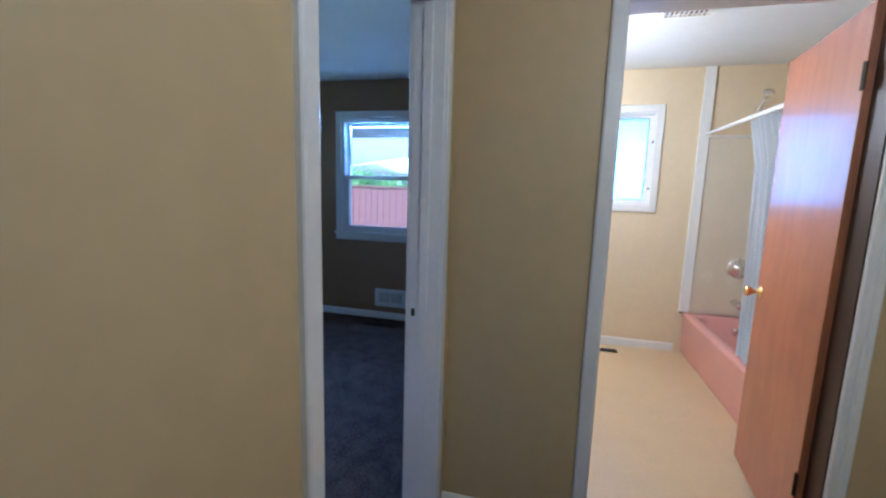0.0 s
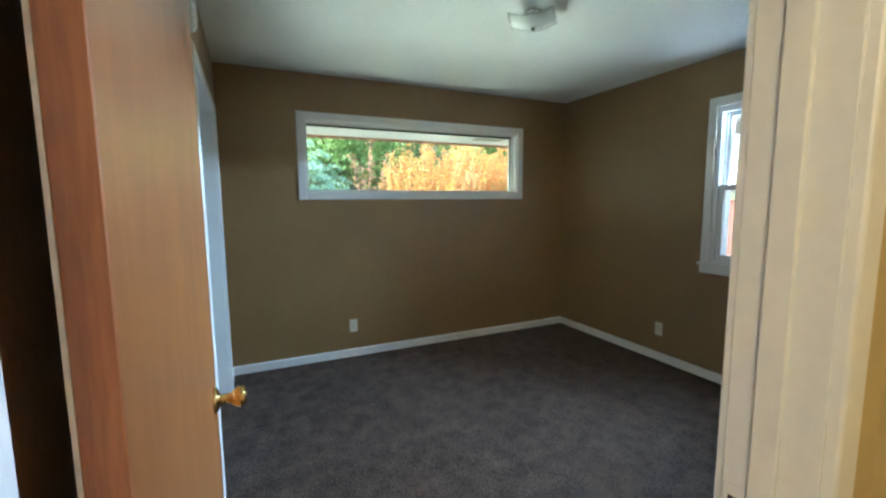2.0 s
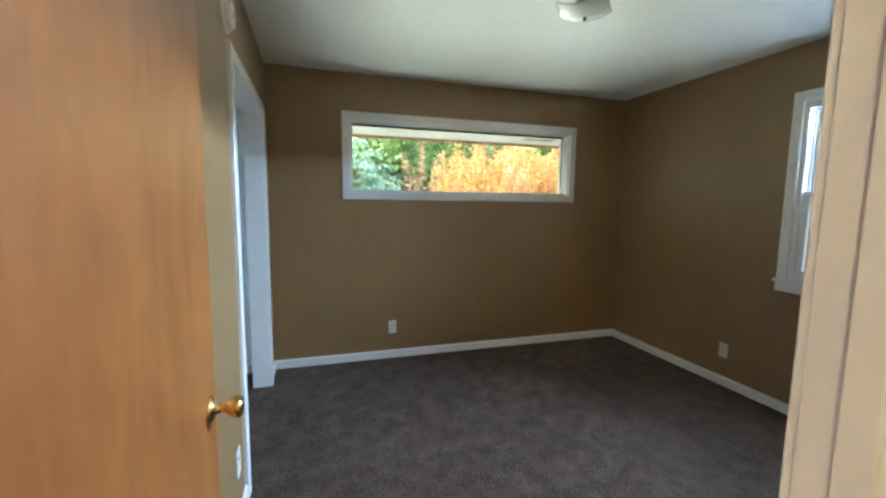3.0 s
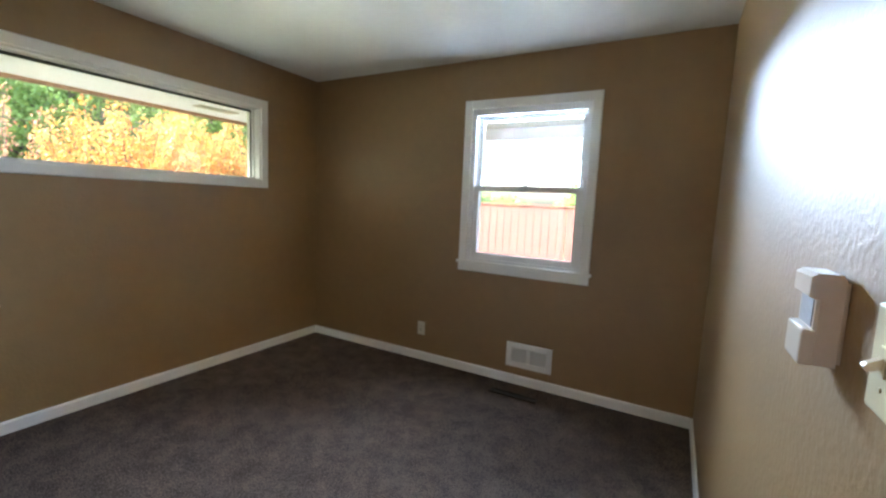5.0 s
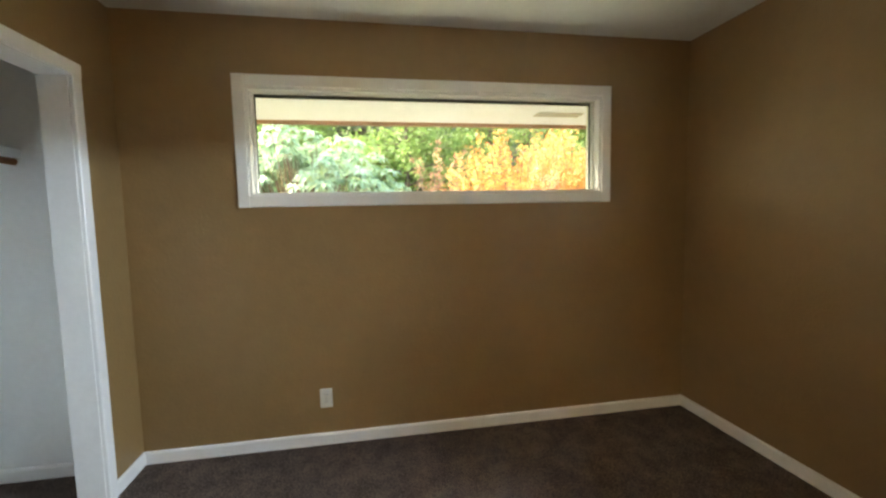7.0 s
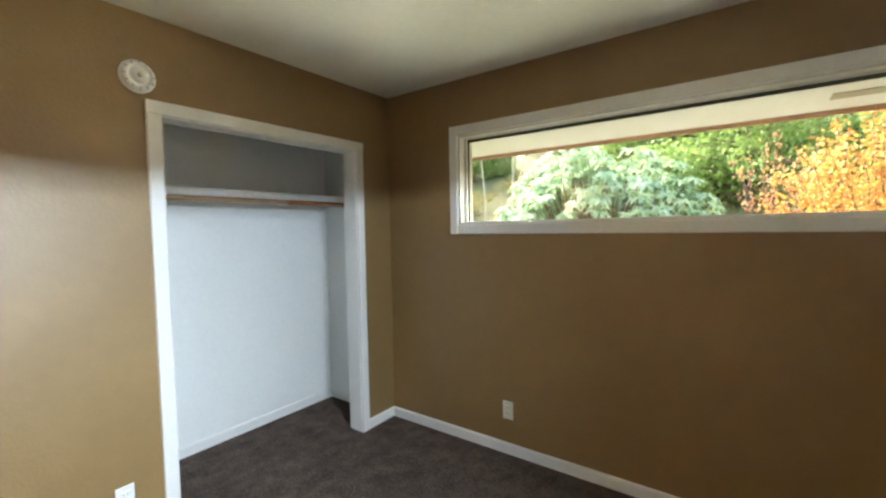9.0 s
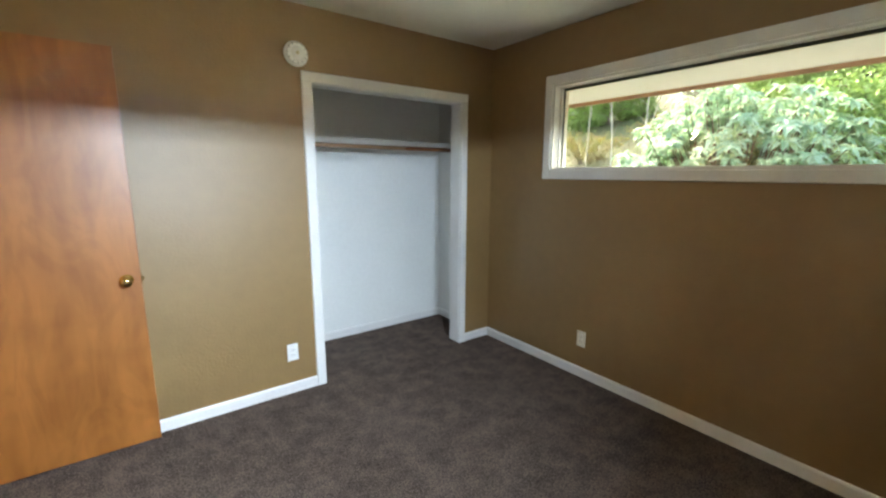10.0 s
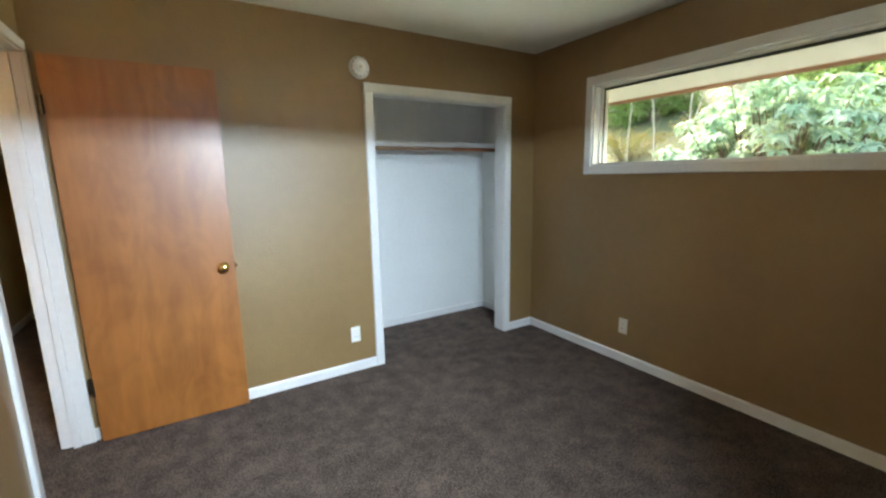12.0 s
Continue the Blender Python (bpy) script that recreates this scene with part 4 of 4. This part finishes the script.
def ground_height(x, y):
    z = -0.32
    if x < -4.8:
        d = -4.8 - x
        z += 0.36 * d - 0.10 * min(d, 1.5)
        z = min(z, 16 + 0.02 * d)
    if x < -4.8:
        z = -0.32 + (z + 0.32) * max(0.0, min(1.0, 1 - (y - 7.5 + 0.9 * (x + 6)) / 6))
    z += 0.10 * noise.noise(Vector((x * 0.35, y * 0.35, 0))) + (0.5 * noise.noise(Vector((x * 0.06, y * 0.06, 3))) if x < -12 else 0)
    if XW - 2 < x < 5 and -6 < y < EY + 1:
        z = min(z, -0.28)
    return z


def axis(a, b, near0, near1, fine, coarse):
    out, v = [], a
    while v < b:
        out.append(v)
        v += fine if near0 < v < near1 else coarse
    return out + [b]


xs = axis(-900, 900, -24, 10, 0.5, 22)
ys = axis(-900, 900, -16, 24, 0.5, 22)
me = bpy.data.meshes.new("ground")
verts = [(x, y, ground_height(x, y)) for x in xs for y in ys]
faces = [(i * len(ys) + j, (i + 1) * len(ys) + j, (i + 1) * len(ys) + j + 1, i * len(ys) + j + 1) for i in range(len(xs) - 1) for j in range(len(ys) - 1)]
me.from_pydata(verts, [], faces)
me.materials.append(EARTH)
for p in me.polygons:
    p.use_smooth = True
tagged(new("ground", me), "rising garden slope of soil and rough grass", "ground", kind="structure")


class Leaves:
    """Collects bent leaves as loose faces for one mesh."""

    def __init__(self):
        self.v, self.f = [], []

    def leaf(self, at, along, side, length, width, droop=0.25):
        n = len(self.v)
        up = along.cross(side)
        mid = at + along * length * 0.5 + up * width * 0.18
        tip = at + along * length - Vector((0, 0, droop * length))
        self.v += [at, mid + side * width * 0.5, tip, mid - side * width * 0.5, mid - up * width * 0.22]
        self.f += [(n, n + 1, n + 4), (n + 1, n + 2, n + 4), (n + 2, n + 3, n + 4), (n + 3, n, n + 4)]

    def build(self, name, mat, parent, label=""):
        me = bpy.data.meshes.new(name)
        me.from_pydata([tuple(p) for p in self.v], [], self.f)
        me.materials.append(mat)
        ob = new(name, me)
        ob.parent = parent
        if label:
            ob["label"] = label
        return ob


def tube(bm, pts, r0, r1, seg=6):
    rings = []
    for i, p in enumerate(pts):
        d = (pts[min(i + 1, len(pts) - 1)] - pts[max(i - 1, 0)]).normalized()
        a = d.orthogonal().normalized()
        b = d.cross(a)
        r = r0 + (r1 - r0) * i / (len(pts) - 1)
        rings.append([bm.verts.new(p + (a * math.cos(2 * math.pi * k / seg) + b * math.sin(2 * math.pi * k / seg)) * r) for k in range(seg)])
    for p, q in zip(rings, rings[1:]):
        for k in range(seg):
            f = bm.faces.new((p[k], p[(k + 1) % seg], q[(k + 1) % seg], q[k]))
            f.smooth = True


def rand_dir(rng):
    while True:
        v = Vector((rng.uniform(-1, 1), rng.uniform(-1, 1), rng.uniform(-1, 1)))
        if 0.1 < v.length < 1:
            return v.normalized()


def whorl_bush(at, radius, height, seed, label):
    """A rhododendron: forking stems, each tip with a whorl of long drooping leaves."""
    rng = random.Random(seed)
    t = thing("rhododendron_bush", label, "bush", at)
    stems, lv = bmesh.new(), Leaves()
    for k in range(250):
        a, e = rng.uniform(0, 2 * math.pi), math.asin(rng.uniform(0.02, 1.0))
        q = rng.uniform(0.72, 1.0) * (1 + 0.12 * noise.noise(Vector((math.cos(a) * 1.4, math.sin(a) * 1.4, e + seed))))
        tip = Vector((radius * math.cos(a) * math.cos(e) * q, radius * math.sin(a) * math.cos(e) * q, height * (0.18 + 0.82 * math.sin(e)) * q))
        root = Vector((rng.uniform(-0.12, 0.12), rng.uniform(-0.12, 0.12), 0))
        bend = (root + tip) / 2 + Vector((0, 0, -0.12 * radius)) + rand_dir(rng) * 0.08
        tube(stems, [root, (root + bend) / 2 + rand_dir(rng) * 0.04, bend, (bend + tip) / 2 + rand_dir(rng) * 0.05, tip], 0.016, 0.005, 5)
        for w in range(rng.choice((2, 3, 3))):
            c = tip + rand_dir(rng) * rng.uniform(0.0, 0.17)
            axis_dir = (c.normalized() + Vector((0, 0, 0.8))).normalized()
            p = axis_dir.orthogonal().normalized()
            n = rng.randint(9, 13)
            for i in range(n):
                ang = 2 * math.pi * i / n + rng.uniform(-0.2, 0.2)
                out = Matrix.Rotation(ang, 3, axis_dir) @ p
                along = (out + axis_dir * rng.uniform(-0.25, 0.35)).normalized()
                lv.leaf(c, along, axis_dir.cross(along).normalized(), rng.uniform(0.13, 0.21), rng.uniform(0.055, 0.075), rng.uniform(0.15, 0.5))
    part("stems", stems, BARK, t)
    lv.build("leaves", RHODO, t, "pale green drooping leaves")
    return t


def upright_shrub(name, at, radius, height, seed, label, mat, stems_n=26, leaf=(0.035, 0.07), dense=190):
    """A shrub of many upright, arching stems set with small leaves."""
    rng = random.Random(seed)
    t = thing(name, label, "shrub", at)
    stems, lv = bmesh.new(), Leaves()
    for k in range(stems_n):
        a, r = rng.uniform(0, 2 * math.pi), radius * math.sqrt(rng.random())
        top = Vector((r * math.cos(a), r * math.sin(a), height * rng.uniform(0.68, 1.0) * (1 - 0.25 * (r / radius) ** 2)))
        base = top * 0.22
        base.z = 0
        pts = [base.lerp(top, s) + Vector((0, 0, 0.12 * math.sin(math.pi * s))) + rand_dir(rng) * 0.035 for s in (0, 0.25, 0.5, 0.75, 1)]
        tube(stems, pts, 0.010, 0.003, 5)
        for i in range(dense):
            s = rng.uniform(0.12, 1.0)
            j = min(3, int(s * 4))
            c = pts[j].lerp(pts[j + 1], s * 4 - j) + rand_dir(rng) * rng.uniform(0.01, 0.24) * (1.15 - 0.75 * s)
            d = (rand_dir(rng) + Vector((0, 0, 0.3))).normalized()
            lv.leaf(c, d, d.orthogonal().normalized(), rng.uniform(*leaf), rng.uniform(*leaf) * 0.6, 0.15)
    part("stems", stems, BARK, t)
    lv.build("leaves", mat, t)
    return t


def broad_tree(at, height, spread, seed, label, mat=GREEN, clumps=70, leaf=(0.09, 0.15)):
    """A leafy tree: tapered trunk, limbs, and clumps of leaves along them."""
    rng = random.Random(seed)
    t = thing("leafy_tree", label, "tree", at)
    wood, lv = bmesh.new(), Leaves()
    trunk = [Vector((0.15 * height * 0.2 * noise.noise(Vector((s * 3, seed, 0))), 0.15 * height * 0.2 * noise.noise(Vector((s * 3, seed, 9))), height * s - 0.3)) for s in (0, 0.2, 0.4, 0.6, 0.8, 1)]
    tube(wood, trunk, 0.03 * height * 0.6, 0.015, 7)
    for k in range(clumps):
        s = rng.uniform(0.12, 1.0)
        j = min(4, int(s * 5))
        p = trunk[j].lerp(trunk[j + 1], s * 5 - j)
        a = rng.uniform(0, 2 * math.pi)
        reach = spread * rng.uniform(0.35, 1.0) * (1.1 - 0.75 * s)
        tip = p + Vector((reach * math.cos(a), reach * math.sin(a), rng.uniform(-0.05, 0.35) * reach))
        tube(wood, [p, p.lerp(tip, 0.5) + Vector((0, 0, 0.06 * reach)), tip], 0.02, 0.005, 5)
        for i in range(60):
            c = p.lerp(tip, rng.uniform(0.35, 1.05)) + rand_dir(rng) * rng.uniform(0.05, 0.38)
            d = (rand_dir(rng) + Vector((0, 0, -0.2))).normalized()
            lv.leaf(c, d, d.orthogonal().normalized(), rng.uniform(*leaf), rng.uniform(*leaf) * 0.6, 0.2)
    part("trunk", wood, BARK, t)
    lv.build("crown", mat, t)
    return t


def conifer(at, height, spread, seed, label):
    """A conifer: straight trunk, drooping boughs in whorls, each with flat fronds."""
    rng = random.Random(seed)
    t = thing("conifer", label, "tree", at)
    wood, lv = bmesh.new(), Leaves()
    tube(wood, [Vector((0, 0, -0.3)), Vector((0.05, 0, height * 0.5)), Vector((0, 0, height))], 0.022 * height, 0.02, 7)
    z = 0.04 * height
    while z < height * 0.98:
        for k in range(rng.randint(5, 7)):
            a = rng.uniform(0, 2 * math.pi)
            reach = spread * (1 - z / height) ** 0.8 * rng.uniform(0.7, 1.05) + 0.15
            d = Vector((math.cos(a), math.sin(a), 0))
            pts = [Vector((0, 0, z)) + d * reach * s + Vector((0, 0, 0.10 * reach * s - 0.42 * reach * s * s)) for s in (0, 0.33, 0.66, 1.0)]
            tube(wood, pts, 0.02, 0.004, 4)
            side = Vector((-d.y, d.x, 0))
            for i in range(int(16 + 14 * reach)):
                s = rng.uniform(0.08, 1.0)
                j = min(2, int(s * 3))
                c = pts[j].lerp(pts[j + 1], s * 3 - j)
                al = (d * rng.uniform(0.3, 1) + side * rng.choice((-1, 1)) * rng.uniform(0.4, 1.0) + Vector((0, 0, rng.uniform(-0.45, 0.05)))).normalized()
                lv.leaf(c, al, al.cross(Vector((0, 0, 1))).normalized(), rng.uniform(0.22, 0.42) * (1.2 - 0.6 * s), rng.uniform(0.06, 0.11), 0.25)
        z += rng.uniform(0.22, 0.36)
    part("trunk", wood, BARK, t)
    lv.build("crown", CONIFER, t)
    return t


def on_ground(x, y, sink=0.05):
    return (x, y, ground_height(x, y) - sink)


whorl_bush(on_ground(-7.7, 1.15), 1.75, 2.35, 3, "broad rhododendron bush with pale drooping leaves")
whorl_bush(on_ground(-9.6, 0.1), 1.3, 1.7, 5, "smaller pale-leaved rhododendron bush on the slope")
upright_shrub("autumn_shrub", on_ground(-7.0, 4.25), 1.0, 2.5, 11, "upright shrub in orange and yellow autumn leaf", AUTUMN, 62)
upright_shrub("autumn_shrub", on_ground(-7.3, 5.35), 1.0, 2.6, 12, "upright shrub in orange and yellow autumn leaf", AUTUMN, 62)
upright_shrub("autumn_shrub", on_ground(-6.5, 4.75), 0.6, 2.05, 13, "yellow and orange autumn shrub near the house", AUTUMN, 46)
upright_shrub("autumn_shrub", on_ground(-8.1, 3.35), 0.55, 2.3, 14, "thin shrub in red autumn leaf", REDLEAF, 9, dense=70)
upright_shrub("autumn_shrub", on_ground(-7.2, 6.6), 0.8, 2.6, 15, "upright shrub in orange and yellow autumn leaf", AUTUMN, 36)
broad_tree(on_ground(-11.0, 3.1), 3.6, 1.7, 21, "bright green young leafy tree on the slope")
broad_tree(on_ground(-12.5, 5.6), 4.2, 1.9, 22, "bright green young leafy tree on the slope")
broad_tree(on_ground(-10.0, 7.4), 3.8, 1.6, 24, "green leafy tree beyond the autumn shrubs")
broad_tree(on_ground(-11.5, 9.0), 4.6, 2.0, 26, "green leafy tree beyond the autumn shrubs")
broad_tree(on_ground(-14.0, 10.2), 5.0, 2.2, 27, "green leafy tree higher on the slope")
broad_tree(on_ground(-13.0, 0.6), 3.4, 1.7, 23, "green leafy tree behind the rhododendron")
broad_tree(on_ground(-15.0, -5.5), 2.6, 1.4, 25, "low green leafy tree on the slope")
upright_shrub("autumn_shrub", on_ground(-11.0, -3.6), 1.1, 1.0, 16, "low dry tan shrub on the slope", STRAW, 26, dense=110)
upright_shrub("autumn_shrub", on_ground(-12.2, -2.2), 0.9, 0.9, 17, "low dry tan shrub on the slope", STRAW, 20, dense=110)
cons = [conifer(on_ground(-15.0, 2.0), 8.5, 2.4, 31, "tall dark green conifer on the hillside"), conifer(on_ground(-16.5, 6.0), 9.5, 2.6, 32, "tall dark green conifer on the hillside")]
rng = random.Random(41)
for k in range(26):
    x, y = rng.uniform(-34, -17), -22 + k * 1.9 + rng.uniform(-0.8, 0.8)
    src = cons[k % 2]
    s = rng.uniform(0.85, 1.5)
    c = copy_thing(src, Matrix.Translation(on_ground(x, y)) @ pose(0, 0, 0, 0, 0, rng.uniform(0, 360)))
    c.scale = (s, s, s)
for x, y, h, lean in ((-9.2, -2.35, 3.3, 0.10), (-9.7, -2.0, 3.5, -0.16), (-10.2, -1.55, 3.8, 0.05), (-9.4, -1.2, 3.0, 0.45)):
    t = thing("bare_sapling", "thin pale bare sapling on the grassy slope", "sapling", on_ground(x, y), group="bare saplings")
    bm = bmesh.new()
    pts = [Vector((lean * h * s * s * 0.5, lean * h * s * s, h * s)) for s in (0, 0.3, 0.6, 1)]
    tube(bm, pts, 0.022, 0.006, 6)
    for i in range(7):
        p = pts[1].lerp(pts[3], i / 7)
        tube(bm, [p, p + Vector((rng.uniform(-0.2, 0.2), rng.uniform(-0.35, 0.35), rng.uniform(0.1, 0.35)))], 0.007, 0.002, 5)
    part("trunk", bm, PALEBARK, t)
low = broad_tree(on_ground(-12.6, 3.9), 1.5, 1.1, 71, "low green undergrowth bush on the slope", GREEN, 42, (0.06, 0.11))
for k in range(26):
    x, y = rng.uniform(-19, -9.5), rng.uniform(-8, 12)
    if (x + 7.7) ** 2 + (y - 1.15) ** 2 > 7 and not (x > -13.5 and -6.5 < y < -0.6):
        c = copy_thing(low, Matrix.Translation(on_ground(x, y)) @ pose(0, 0, 0, 0, 0, rng.uniform(0, 360)))
        k2 = rng.uniform(0.7, 1.5)
        c.scale = (k2, k2, k2 * rng.uniform(0.7, 1.1))
blades = Leaves()
for k in range(9000):
    x, y = rng.uniform(-14, -4.9), rng.uniform(-7, 9)
    d = Vector((rng.uniform(-0.5, 0.5), rng.uniform(-0.5, 0.5), 1)).normalized()
    blades.leaf(Vector((x, y, ground_height(x, y) - 0.02)), d, d.orthogonal().normalized(), rng.uniform(0.15, 0.45), 0.018, 0.3)
g = blades.build("slope_grass", STRAW, None)
tagged(g, "dry and green grass on the garden slope", "grass", kind="stuff")

# ---- fence and trees to the north ----
FY, FT = 8.6, 1.36
fence = thing("garden_fence", "weathered red-brown board fence across the yard", "fence")
rng = random.Random(51)
x = -13.0
base_z = -0.36
kinds = []
for k in range(3):
    kinds.append(part("board", boxes(((-0.068, 0, 0), (0.068, 0.018, FT - base_z + (k - 1) * 0.006)), bevel=0.003), FENCE, fence))
for i, b in enumerate(kinds):
    b.location = (x + 0.142 * i, FY, base_z)
x += 0.142 * 3
while x < 9.0:
    o = new("board", rng.choice(kinds).data)
    o.parent = fence
    o.location = (x, FY + rng.uniform(-0.003, 0.003), base_z)
    x += 0.142
for z in (0.05, 0.95):
    part("rail", boxes(((-13.1, FY + 0.022, z), (9.0, FY + 0.06, z + 0.085)), bevel=0.004), FENCE, fence)
part("cap", boxes(((-13.1, FY - 0.03, FT + 0.008), (9.0, FY + 0.06, FT + 0.04)), bevel=0.004), FENCE, fence)
stake = tagged(part("garden_stake", lathe([(0.02, 0), (0.035, 0.1), (0.035, 0.75), (0.02, 0.86), (0, 0.87)], 16, Matrix.Translation((-1.75, 8.3, -0.34))), material("red_plastic", (0.5, 0.06, 0.05), 0.5)), "red stake standing before the fence", "stake")
for x, y, h, s in ((-6.5, 14.5, 2.5, 61), (-3.0, 16.0, 2.7, 62), (0.5, 15.0, 2.4, 63), (3.5, 16.5, 2.8, 64), (-4.3, 12.6, 2.0, 65), (-1.4, 12.2, 1.9, 66), (1.4, 12.8, 2.0, 67)):
    broad_tree(on_ground(x, y), h, 1.7, s, "low leafy tree beyond the fence", GREEN, 55)
